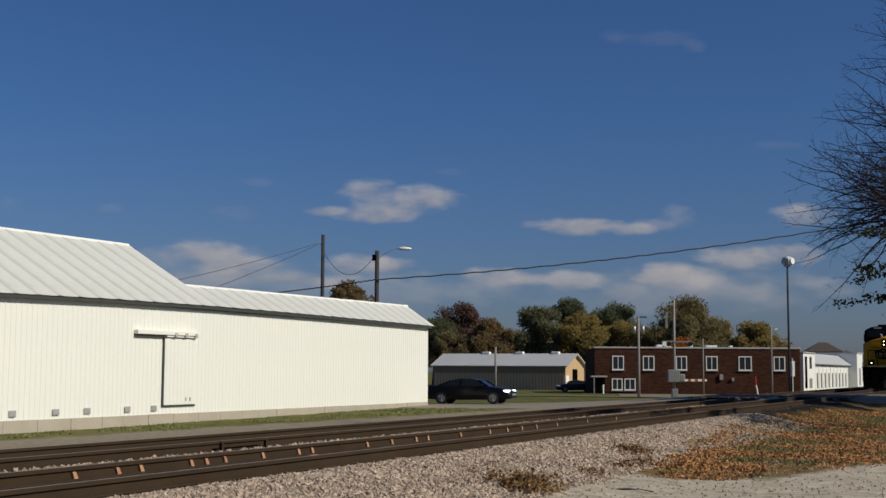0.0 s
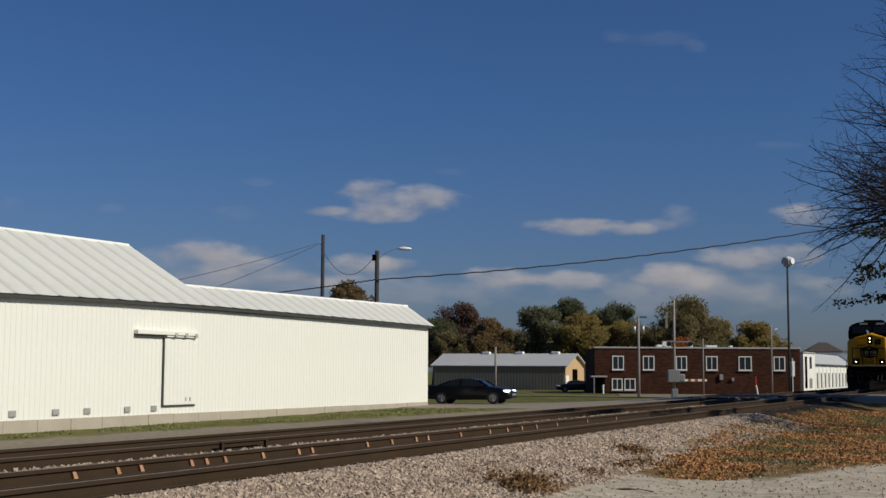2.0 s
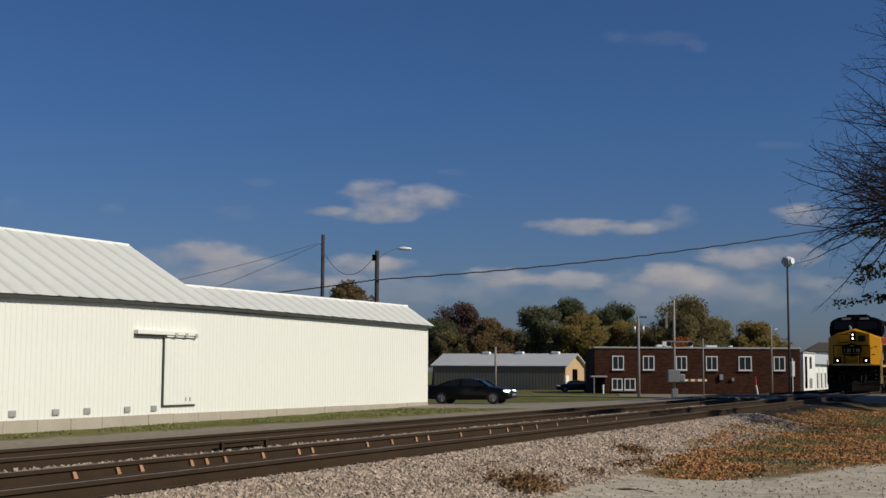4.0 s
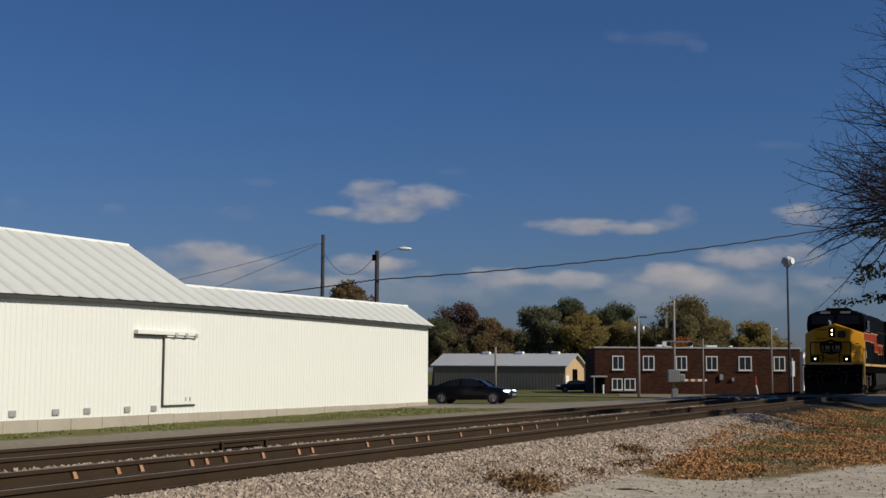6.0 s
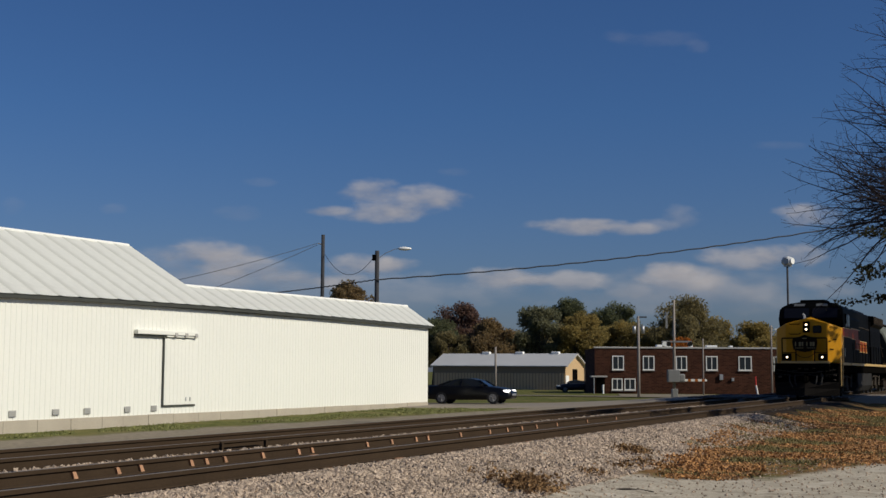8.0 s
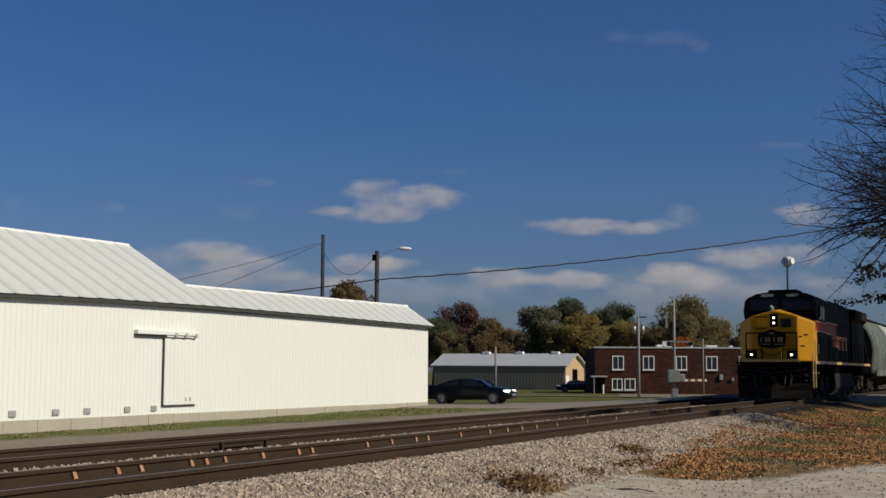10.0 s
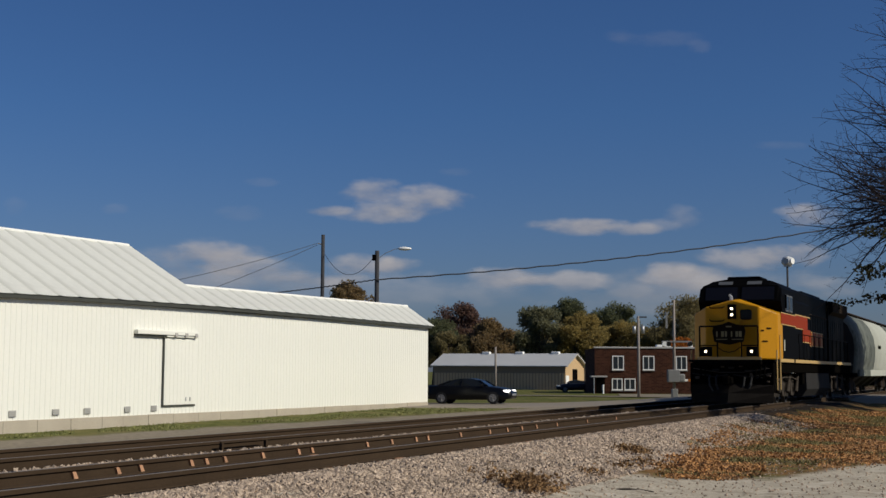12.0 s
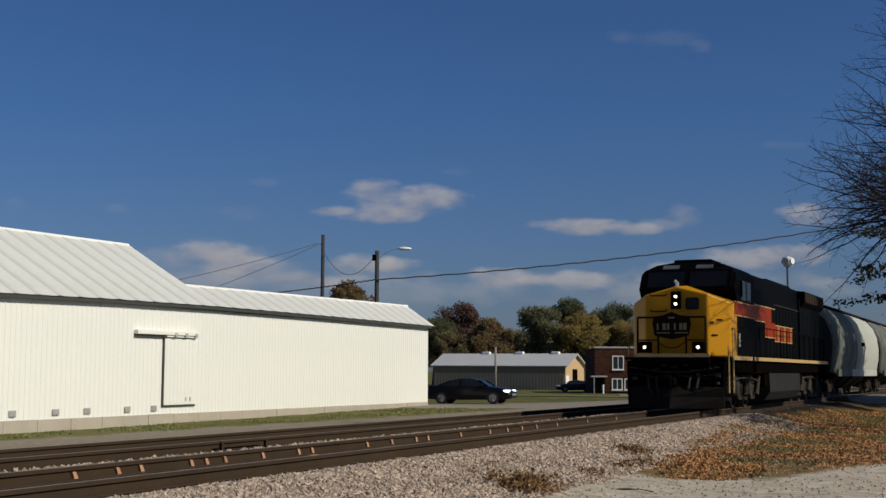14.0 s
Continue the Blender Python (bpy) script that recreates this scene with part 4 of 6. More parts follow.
    for (u, v, z, w) in ((1.05, 0.98, 2.62, 0.13), (1.24, 1.18, 2.70, 0.20), (1.12, 1.05, 2.24, 0.22)):
        part("stencil_bar", boxed((u - w / 2, -0.004, z), (u + w / 2, 0.0, z + 0.045)), SHIELD_BROWN, nose).matrix_local = Matrix.Translation((u, v, 0)) @ pose(0, -0.045, 0, 0, 0, 47.5) @ Matrix.Translation((-u, 0, 0))
    # front handrails, plate and ditch lights
    for a, c in ((-1.05, -0.42), (0.42, 1.0)):
        hr = bmesh.new()
        for u in (a, c):
            rod(hr, (u, 0.33, 1.6), (u, 0.33, 2.78), 0.032, 0.032, 6)
        rod(hr, (a, 0.33, 2.78), (c, 0.33, 2.78), 0.032, 0.032, 6)
        rod(hr, (a, 0.33, 2.1), (c, 0.33, 2.1), 0.02, 0.02, 6)
        part("front_handrail", hr, SHIELD_BROWN, L, "dark brown tubular front handrail")
    shield = [(-0.58, 2.60), (-0.54, 2.8), (-0.25, 2.84), (0.0, 2.94), (0.25, 2.84), (0.54, 2.8), (0.58, 2.60), (0.52, 2.24), (0.22, 2.16), (0, 2.12), (-0.22, 2.16), (-0.52, 2.24)]
    pl = part("shield_plate", prism(bmesh.new(), shield, 1, 0.27, 0.30), SHIELD_BROWN, L, "dark brown shield plate with pale bars")
    for u, w in ((-0.42, 0.05), (-0.22, 0.10), (-0.10, 0.07), (0.10, 0.05), (0.28, 0.09), (0.40, 0.10)):
        part("plate_bar", boxed((u - w / 2, 0.262, 2.40), (u + w / 2, 0.268, 2.60)), PLATE_PALE, pl)
    for u in (-0.25, 0.3):
        part("plate_line", boxed((u - 0.2, 0.262, 2.30), (u + 0.2, 0.268, 2.33)), PLATE_PALE, pl)
    part("plate_line", boxed((-0.1, 0.262, 2.74), (0.1, 0.268, 2.79)), PLATE_PALE, pl)
    for u in (-0.82, 0.79):
        dl = part("ditch_light_housing", boxed((u - 0.19, 0.26, 1.72), (u + 0.19, 0.46, 2.06), 0.03), BLACK_PAINT, L)
        part("ditch_light", rod(bmesh.new(), (u, 0.22, 1.89), (u, 0.30, 1.89), 0.040, 0.040, 16), LIGHT_ON, dl, "lit ditch light")
    # corner steps with pale grab rails
    for side in (1, -1):
        st = part("corner_steps", boxed((1.2 * side, 1.0, 0.45), (1.50 * side, 1.62, 0.52), 0.01), BLACK_GRIME, L)
        for z in (0.75, 1.05, 1.32):
            part("tread", boxed((1.2 * side, 1.0, z), (1.50 * side, 1.62, z + 0.05), 0.01), BLACK_GRIME, st)
        for v in (1.02, 1.66):
            part("grab_rail", rod(bmesh.new(), (1.52 * side, v, 0.55), (1.52 * side, v, 1.95 if v < 1.5 else 2.5), 0.028, 0.028, 6), CREAM_LINE, st, "pale grab rail")
    # cab
    prof = [(2.42, 1.605), (2.42, 3.35), (2.10, 3.74), (2.36, 4.34), (2.62, 4.52), (5.1, 4.58), (5.1, 1.605)]
    rows = []
    for u, top in ((-1.50, 4.02), (-1.48, 4.22), (-1.36, 4.38), (-1.05, 4.52), (-0.5, 4.62), (0, 4.66), (0.5, 4.62), (1.05, 4.52), (1.36, 4.38), (1.48, 4.22), (1.50, 4.02)):
        rows.append([(u, v, min(z + (0.08 if z > 4.5 else 0), top)) for v, z in prof])
    cab = part("cab", loft(bmesh.new(), rows), BLACK_PAINT, L, "black cab with sloped windshields")
    for a, c in ((-1.25, -0.08), (0.08, 1.25)):
        part("windshield", loft(bmesh.new(), [[(a, 2.105, 3.80), (c, 2.105, 3.80), (c, 2.13, 3.80), (a, 2.13, 3.80)], [(a, 2.315, 4.28), (c, 2.315, 4.28), (c, 2.34, 4.28), (a, 2.34, 4.28)]]), CAB_GLASS, cab, "dark windshield")
    for side in (1, -1):
        for a, c in ((3.0, 3.65), (3.8, 4.45)):
            x = 1.49 * side
            fr = part("side_window", boxed((x - 0.02, a, 3.40), (x + 0.03 * side, c, 4.02), 0.01), PALE_BOARD, cab, "side window in a pale frame")
            part("pane", boxed((x, a + 0.06, 3.46), (x + 0.036 * side, c - 0.06, 3.96)), CAB_GLASS, fr)
        part("mirror", boxed((1.56 * side - 0.03, 2.75, 3.5), (1.56 * side + 0.03, 2.85, 4.0), 0.01), BLACK_PAINT, cab)
    for u in (-0.55, 0.5):
        part("number_board", loft(bmesh.new(), [[(u - 0.26, 2.385, 4.385), (u + 0.26, 2.385, 4.385), (u + 0.26, 2.43, 4.37), (u - 0.26, 2.43, 4.37)], [(u - 0.26, 2.52, 4.505), (u + 0.26, 2.52, 4.505), (u + 0.26, 2.57, 4.49), (u - 0.26, 2.57, 4.49)]]), PALE_BOARD, cab, "pale number board")
    ac = part("roof_unit", boxed((-0.62, 3.0, 4.60), (0.62, 4.4, 4.72), 0.06), BLACK_PAINT, cab)
    part("antenna", tube(bmesh.new(), [(-0.25, 1.95, 3.72), (-0.25, 1.95, 3.9), (-0.32, 1.95, 3.98)], [0.07, 0.06, 0.05], 8), GALV, cab)
    # hood, behind the cab
    hood = part("hood", boxed((-1.22, 5.1, 1.602), (1.22, 15.3, 4.46), 0.12), BLACK_PAINT, L, "black engine hood with access doors")
    part("equipment_cabinet", boxed((-1.45, 5.1, 1.602), (1.46, 8.9, 3.95), 0.10), BLACK_PAINT, hood)
    hn = part("horn", rod(bmesh.new(), (1.10, 9.5, 3.62), (1.26, 9.15, 3.66), 0.05, 0.10, 10), HOPPER_PALE, hood, "pale side horn")
    part("conduit", tube(bmesh.new(), [(1.25, 8.95, 3.58), (1.25, 12.0, 3.60), (1.25, 15.1, 3.58)], [0.025] * 3), TRUCK_DUST, hn)
    for v in (5.6, 6.5, 7.4, 8.3):
        part("cabinet_door", boxed((1.462, v - 0.38, 1.72), (1.478, v + 0.38, 2.28), 0.006), BLACK_PAINT, hood)
    part("exhaust_housing", boxed((-1.0, 10.2, 4.40), (1.0, 15.0, 4.58), 0.08), BLACK_PAINT, hood)
    rad = part("radiator_section", boxed((-1.28, 15.3, 1.602), (1.28, 20.5, 4.1), 0.05), BLACK_PAINT, L)
    wing = loft(bmesh.new(), [[(-1.30, v, 3.80), (1.30, v, 3.80), (1.46, v, 3.95), (1.46, v, 4.40), (0.6, v, 4.50), (-0.6, v, 4.50), (-1.46, v, 4.40), (-1.46, v, 3.95)] for v in (15.55, 20.6)])
    part("radiator_wing", wing, BLACK_PAINT, rad, "black overhanging radiator wings")
    for side in (1, -1):
        part("radiator_grille", boxed((min(1.462 * side, 1.475 * side), 15.65, 3.98), (max(1.462 * side, 1.475 * side), 20.5, 4.37), 0.004), RADIATOR_BROWN, rad, "brown-stained radiator grille")
        for k in range(11):
            x = 1.475 * side
            part("grille_bar", boxed((min(x, x + 0.012 * side), 15.8 + k * 0.43, 3.99), (max(x, x + 0.012 * side), 15.84 + k * 0.43, 4.36)), BLACK_PAINT, rad)
    for k in range(16):
        v = 9.1 + k * 0.68
        for side in (1, -1):
            x = (1.222 if v < 15.1 else 1.282) * side
            part("hood_door", boxed((min(x, x + 0.02 * side), v, 1.75), (max(x, x + 0.02 * side), v + 0.6, 3.55), 0.006), BLACK_PAINT, hood)
    # stripe and lettering, as plain shapes, on the camera's side and its fellow
    for side in (1, -1):
        def strip(name, x, a, c, z0, z1, material, mother, label=""):
            x *= side
            return part(name, boxed((min(x, x + 0.012 * side), a, z0), (max(x, x + 0.012 * side), c, z1)), material, mother, label)
        s = strip("stripe", 1.502, 2.0, 5.1, 2.92, 3.30, RED_PAINT, L, "orange-red stripe with a pale edge")
        for z in (2.885, 3.302):
            strip("edge", 1.502, 2.0, 5.1, z, z + 0.03, CREAM_LINE, s)
        s = strip("stripe", 1.462, 5.1, 8.2, 2.88, 3.36, RED_PAINT, L, "orange-red stripe with a pale edge")
        strip("edge", 1.462, 5.1, 8.9, 3.362, 3.40, CREAM_LINE, s)
        strip("edge", 1.462, 5.1, 7.0, 2.845, 2.878, CREAM_LINE, s)
        s = strip("stripe", 1.462, 7.0, 8.9, 2.38, 2.878, RED_PAINT, L, "orange-red stripe with a pale edge")
        strip("edge", 1.462, 7.0, 8.9, 2.345, 2.378, CREAM_LINE, s)
        for k in range(7):
            a = 9.15 + k * 0.66
            s = strip("letter_block", 1.246, a, a + 0.55, 2.30, 2.84, RED_PAINT if k % 2 else AMBER, L, "red and amber letter block")
        strip("letter_edge", 1.246, 9.1, 13.8, 2.845, 2.875, CREAM_LINE, L)
        strip("letter_edge", 1.246, 9.1, 13.8, 2.265, 2.295, CREAM_LINE, L)
        strip("cab_mark", 1.502, 2.55, 2.75, 1.95, 2.35, HOPPER_PALE, L)
        rail = bmesh.new()
        for k in range(12):
            rod(rail, (1.47 * side, 6.0 + k * 1.3, 1.6), (1.47 * side, 6.0 + k * 1.3, 2.65), 0.02, 0.02, 5)
        rod(rail, (1.47 * side, 6.0, 2.65), (1.47 * side, 20.3, 2.65), 0.02, 0.02, 5)
        part("side_handrail", rail, BLACK_PAINT, L)
    # running gear
    tank = prism(bmesh.new(), [(-1.42, 1.14), (1.42, 1.14), (1.44, 0.5), (1.25, 0.22), (-1.25, 0.22), (-1.44, 0.5)], 1, 7.9, 14.2)
    part("fuel_tank", tank, TANK_GREY, L, "dusty grey fuel tank")
    part("air_reservoir", rod(bmesh.new(), (1.25, 8.3, 1.05), (1.25, 12.5, 1.05), 0.14, 0.14, 12), TANK_GREY, L, smooth=True)
    for c in (4.75, 17.55):
        tr = part("truck", boxed((-0.5, c - 2.4, 0.75), (0.5, c + 2.4, 1.12), 0.05), BLACK_GRIME, L, "grimy three-axle truck")
        for side in (1, -1):
            fr = bmesh.new()
            prism(fr, [(c - 2.6, 0.85), (c - 2.5, 1.08), (c + 2.5, 1.08), (c + 2.6, 0.85), (c + 1.5, 0.62), (c + 0.5, 0.8), (c - 0.5, 0.8), (c - 1.5, 0.62)], 0, 0.94 * side - 0.08, 0.94 * side + 0.08)
            part("side_frame", fr, TRUCK_DUST, tr)
            for ax in (-1.88, 0.0, 1.88):
                part("pedestal", prism(bmesh.new(), [(c + ax - 0.34, 0.30), (c + ax - 0.24, 0.86), (c + ax + 0.24, 0.86), (c + ax + 0.34, 0.30), (c + ax + 0.2, 0.28), (c + ax - 0.2, 0.28)], 0, 1.03 * side - 0.06, 1.03 * side + 0.06), TRUCK_DUST, tr)
                part("damper", rod(bmesh.new(), (1.20 * side, c + ax + 0.10, 0.42), (1.20 * side, c + ax + 0.52, 1.06), 0.075, 0.06, 10), TRUCK_DUST, tr, "dusty diagonal damper")
                part("brake_hanger", boxed((1.10 * side - 0.05, c + ax - 0.66, 0.30), (1.10 * side + 0.05, c + ax - 0.52, 0.95), 0.02), TRUCK_DUST, tr)
            part("brake_pipe", tube(bmesh.new(), [(1.22 * side, c - 2.3, 0.86), (1.24 * side, c - 0.9, 0.98), (1.24 * side, c + 0.9, 0.98), (1.22 * side, c + 2.3, 0.86)], [0.03] * 4), TRUCK_DUST, tr)
            part("sand_pipe", tube(bmesh.new(), [(1.1 * side, c - 2.55, 1.1), (1.0 * side, c - 2.6, 0.6), (0.8 * side, c - 2.5, 0.2)], [0.03] * 3), TRUCK_DUST, tr)
            for dv in (-1.25, -0.62, 0.62, 1.25):
                part("spring", rod(bmesh.new(), (1.06 * side, c + dv, 0.45), (1.06 * side, c + dv, 0.95), 0.10, 0.10, 8), TRUCK_DUST, tr)
            part("brake_cylinder", rod(bmesh.new(), (1.12 * side, c - 0.5, 1.0), (1.12 * side, c + 0.4, 0.9), 0.11, 0.11, 10), DUSTY, tr)
        for dv in (-1.88, 0.0, 1.88):
            wheels_at(L, c + dv, 0.53, TRUCK_DUST)
    for side in (1, -1):
        for v in (7.45, 14.6):
            part("battery_box", boxed((0.9 * side - 0.5, v - 0.25, 0.7), (0.9 * side + 0.5, v + 0.3, 1.14), 0.03), BLACK_GRIME, L)
    part("rear_coupler", boxed((-0.14, 21.6, 0.75), (0.14, 22.4, 1.0), 0.04), BLACK_GRIME, L)
    return L


def hopper_body(parent):
    """The rounded tub, with domed ends, ribs at the ends and a white side sill."""
    half = [(0.0, 4.32), (0.55, 4.30), (0.95, 4.12), (1.30, 3.70), (1.52, 3.15), (1.60, 2.5), (1.57, 1.9), (1.48, 1.45), (1.42, 1.12)]
    ring = half + [(-x, z) for x, z in half[::-1][:-1]]
    rings = []
    for v, k in ((0.80, 0.86), (0.86, 0.93), (1.05, 0.98), (1.4, 1.0), (8.6, 1.0), (17.9, 1.0), (18.4, 0.98), (18.6, 0.93), (18.66, 0.86)):
        rings.append([(x * (0.35 + 0.65 * k), v, 2.6 + (z - 2.6) * (0.5 + 0.5 * k) if z > 1.3 else z) for x, z in ring])
    tub = part("tub", loft(bmesh.new(), rings[4:]), HOPPER_PALE, parent, "pale grey rounded tub", smooth=True)
    part("tub_front", loft(bmesh.new(), rings[:5]), HOPPER_GRIME, parent, "tub front blotched with dark grime", smooth=True)
    return tub


def hopper_car(label):
    h = thing("hopper_car", label, "freight car", group="freight cars")
    hopper_body(h)
    sheet = [(0.0, 4.1), (0.6, 4.05), (1.1, 3.6), (1.36, 3.0), (1.42, 2.4), (1.35, 1.6), (1.3, 1.15)]
    sheet = sheet + [(-x, z) for x, z in sheet[::-1][:-1]]
    # dark steel colour paints in the shade on the tub's ends
    for a, c in ((0.66, 0.79), (18.67, 18.8)):
        part("end_sheet", prism(bmesh.new(), sheet, 1, a, c), TANK_GREY, h, "end sheet with its shade painted dark")
    for side in (1, -1):
        part("side_sill", boxed((1.40 * side, 6.8, 1.0), (1.52 * side, 17.7, 1.34), 0.01), HOPPER_PALE, h, "pale side sill")
        part("side_sill", boxed((1.40 * side, 1.9, 1.0), (1.52 * side, 6.797, 1.34), 0.01), HOPPER_GRIME, h, "grime-darkened side sill")
        for k in range(3):
            part("stencil_block", boxed((1.585 * side, 10.2 + k * 0.5, 2.55), (1.605 * side, 10.55 + k * 0.5, 2.75)), BLACK_GRIME, h)
    part("running_board", boxed((-0.55, 0.9, 4.40), (0.55, 19.1, 4.46), 0.0), HOPPER_ROOF, h, "rusty brown roof walkway")
    for k in range(13):
        v = 2.0 + k * 1.32
        part("hatch", rod(bmesh.new(), (0, v, 4.30), (0, v, 4.56), 0.34, 0.30, 12), HOPPER_ROOF, h)
    for v in (3.6, 7.0, 10.4, 13.8):
        ch = loft(bmesh.new(), [[(-1.3, v, 1.15), (1.3, v, 1.15), (1.3, v + 2.6, 1.15), (-1.3, v + 2.6, 1.15)], [(-0.35, v + 1, 0.35), (0.35, v + 1, 0.35), (0.35, v + 1.6, 0.35), (-0.35, v + 1.6, 0.35)]])
        part("discharge_chute", ch, TANK_GREY, h)
    for end, v in ((0, 0.3), (1, 18.5)):
        part("end_platform", boxed((-1.45, v, 0.95), (1.45, v + 1.2, 1.15), 0.02), BLACK_GRIME, h)
        fr = bmesh.new()
        vv = v + (0.05 if end == 0 else 1.15)
        for u in (-1.35, -0.5, 0.5, 1.35):
            rod(fr, (u, vv, 1.1), (u * 0.55, vv, 4.35), 0.03, 0.03, 6)
        for z in (1.9, 2.7, 3.5):
            rod(fr, (-1.3 + (z - 1.1) * 0.19, vv, z), (-0.5 + (z - 1.1) * 0.07, vv, z), 0.025, 0.025, 6)
        part("end_ladder", fr, HOPPER_ROOF, h)
        part("brake_box", boxed((0.2, vv - 0.1, 2.2), (0.75, vv + 0.1, 2.6), 0.03), TANK_GREY, h)
    for c in (2.3, 17.4):
        tr = part("truck", boxed((-0.9, c - 0.2, 0.5), (0.9, c + 0.2, 0.92), 0.04), BLACK_GRIME, h, "two-axle freight truck")
        for side in (1, -1):
            fr = prism(bmesh.new(), [(c - 1.15, 0.42), (c - 1.1, 0.66), (c - 0.3, 0.85), (c + 0.3, 0.85), (c + 1.1, 0.66), (c + 1.15, 0.42), (c + 0.4, 0.28), (c - 0.4, 0.28)], 0, 0.98 * side - 0.07, 0.98 * side + 0.07)
            part("side_frame", fr, HOPPER_ROOF, tr)
        for dv in (-0.85, 0.85):
            wheels_at(h, c + dv, 0.45, TANK_GREY)
    part("coupler", boxed((-0.13, -0.25, 0.75), (0.13, 0.5, 1.0), 0.04), BLACK_GRIME, h)
    part("coupler", boxed((-0.13, 19.3, 0.75), (0.13, 20.1, 1.0), 0.04), BLACK_GRIME, h)
    return h


LOCO = locomotive()
HOPPERS = [(hopper_car("pale grey rounded covered hopper behind the locomotive"), 22.6), (hopper_car("pale grey rounded covered hopper farther down the train"), 42.55)]


# ---- cars ----
def car(label, m, paint, length=4.75, width=1.78, height=1.42):
    """A four-door sedan that points along local +x; its wheels stand on z = 0."""
    c = thing("car", label, "car", m)
    h = length / 2
    def ring(x, zs, w):
        lo, belt, top, tw = zs
        return [(x, -w, lo), (x, -w, (lo + belt) / 2), (x, -w * 0.96, belt), (x, -tw, top), (x, tw, top), (x, w * 0.96, belt), (x, w, (lo + belt) / 2), (x, w, lo)]
    w = width / 2
    body = loft(bmesh.new(), [
        ring(-h, (0.42, 0.86, 0.90, w * 0.70), w * 0.80), ring(-h + 0.15, (0.28, 0.93, 0.98, w * 0.78), w * 0.94), ring(-h + 0.9, (0.24, 0.95, 1.01, w * 0.80), w),
        ring(-0.2, (0.22, 0.92, 0.97, w * 0.80), w), ring(h - 1.4, (0.22, 0.88, 0.95, w * 0.80), w), ring(h - 0.6, (0.22, 0.76, 0.84, w * 0.80), w * 0.98),
        ring(h - 0.15, (0.26, 0.62, 0.70, w * 0.72), w * 0.90), ring(h, (0.34, 0.55, 0.60, w * 0.6), w * 0.74)])
    bmesh.ops.bevel(body, geom=body.edges[:], offset=0.03, segments=1, affect="EDGES", profile=0.5)
    b = part("body", body, paint, c, smooth=True)
    def slab(x, z, k):
        return [(x, -w * k, z), (x, w * k, z)]
    roof = [(-h + 0.75, 0.97, 0.82), (-h + 1.45, height - 0.10, 0.66), (-h + 1.9, height, 0.64), (0.15, height, 0.64), (0.65, height - 0.10, 0.68), (h - 1.25, 0.93, 0.84)]
    bm = bmesh.new()
    ups = [[bm.verts.new(p) for p in slab(x, z, k)] for x, z, k in roof]
    dns = [[bm.verts.new(p) for p in slab(x, 0.90, 0.86)] for x, z, k in roof]
    for i in range(len(roof) - 1):
        bm.faces.new((ups[i][0], ups[i + 1][0], ups[i + 1][1], ups[i][1]))
        bm.faces.new((dns[i][0], dns[i + 1][0], ups[i + 1][0], ups[i][0]))
        bm.faces.new((dns[i][1], ups[i][1], ups[i + 1][1], dns[i + 1][1]))
    bmesh.ops.recalc_face_normals(bm, faces=bm.faces[:])
    part("greenhouse", bm, CAR_GLASS, c, "dark tinted windows")
    part("roof", loft(bmesh.new(), [[(x, -w * k, z + 0.012), (x, w * k, z + 0.012), (x, w * k, z - 0.03), (x, -w * k, z - 0.03)] for x, z, k in roof[1:5]]), paint, c)
    for y in (-1, 1):
        for xa, za, xb, zb in ((-h + 0.75, 0.97, -h + 1.45, height - 0.1), (-0.35, 0.95, -0.3, height - 0.02), (0.65, height - 0.1, h - 1.25, 0.93)):
            ka, kb = 0.83 if za < 1 else 0.67, 0.67 if zb > 1 else 0.85
            part("pillar", rod(bmesh.new(), (xa, y * w * ka, za), (xb, y * w * kb, zb), 0.045, 0.045, 6), paint, c)
        part("mirror", boxed((0.75, y * w * 1.05 - 0.1, 0.92), (0.93, y * w * 1.05 + 0.1, 1.05), 0.03), paint, c)
        part("headlight", boxed((h - 0.42, y * w * 0.66 - 0.22, 0.60), (h - 0.10, y * w * 0.66 + 0.24, 0.73), 0.05), DAY_LAMP if paint == CAR_BLACK else LAMP_GLASS, c, "clear headlight")
        part("tail_light", boxed((-h - 0.01, y * w * 0.62 - 0.2, 0.72), (-h + 0.2, y * w * 0.62 + 0.2, 0.86), 0.03), TAIL_RED, c)
        for x in (-h + 0.98, h - 0.95):
            wl = part("wheel", rod(bmesh.new(), (x, y * (w - 0.20), 0.32), (x, y * (w + 0.01), 0.32), 0.32, 0.31, 24), RUBBER, c, "black tyre")
            rim = rod(bmesh.new(), (x, y * (w - 0.02), 0.32), (x, y * (w + 0.018), 0.32), 0.215, 0.20, 20)
            for k in range(5):
                a = k * math.tau / 5
                rod(rim, (x, y * (w + 0.022), 0.32), (x + 0.19 * math.cos(a), y * (w + 0.022), 0.32 + 0.19 * math.sin(a)), 0.03, 0.02, 5)
            part("rim", rim, ALLOY, wl, "silver alloy rim")
    part("grille", boxed((h - 0.06, -0.42, 0.42), (h + 0.012, 0.42, 0.54), 0.02), GALV, c)
    return c


car("black four-door sedan waiting on the street by the barn", pose(1.54, 68.6, 0.02, 0, -0.8, -17), CAR_BLACK, 4.75, 1.78, 1.33)
car("dark blue car parked by the storage building", pose(14.5, 139.5, -0.46, 0, 0, 178), CAR_BLUE, 4.3, 1.72, 1.30)


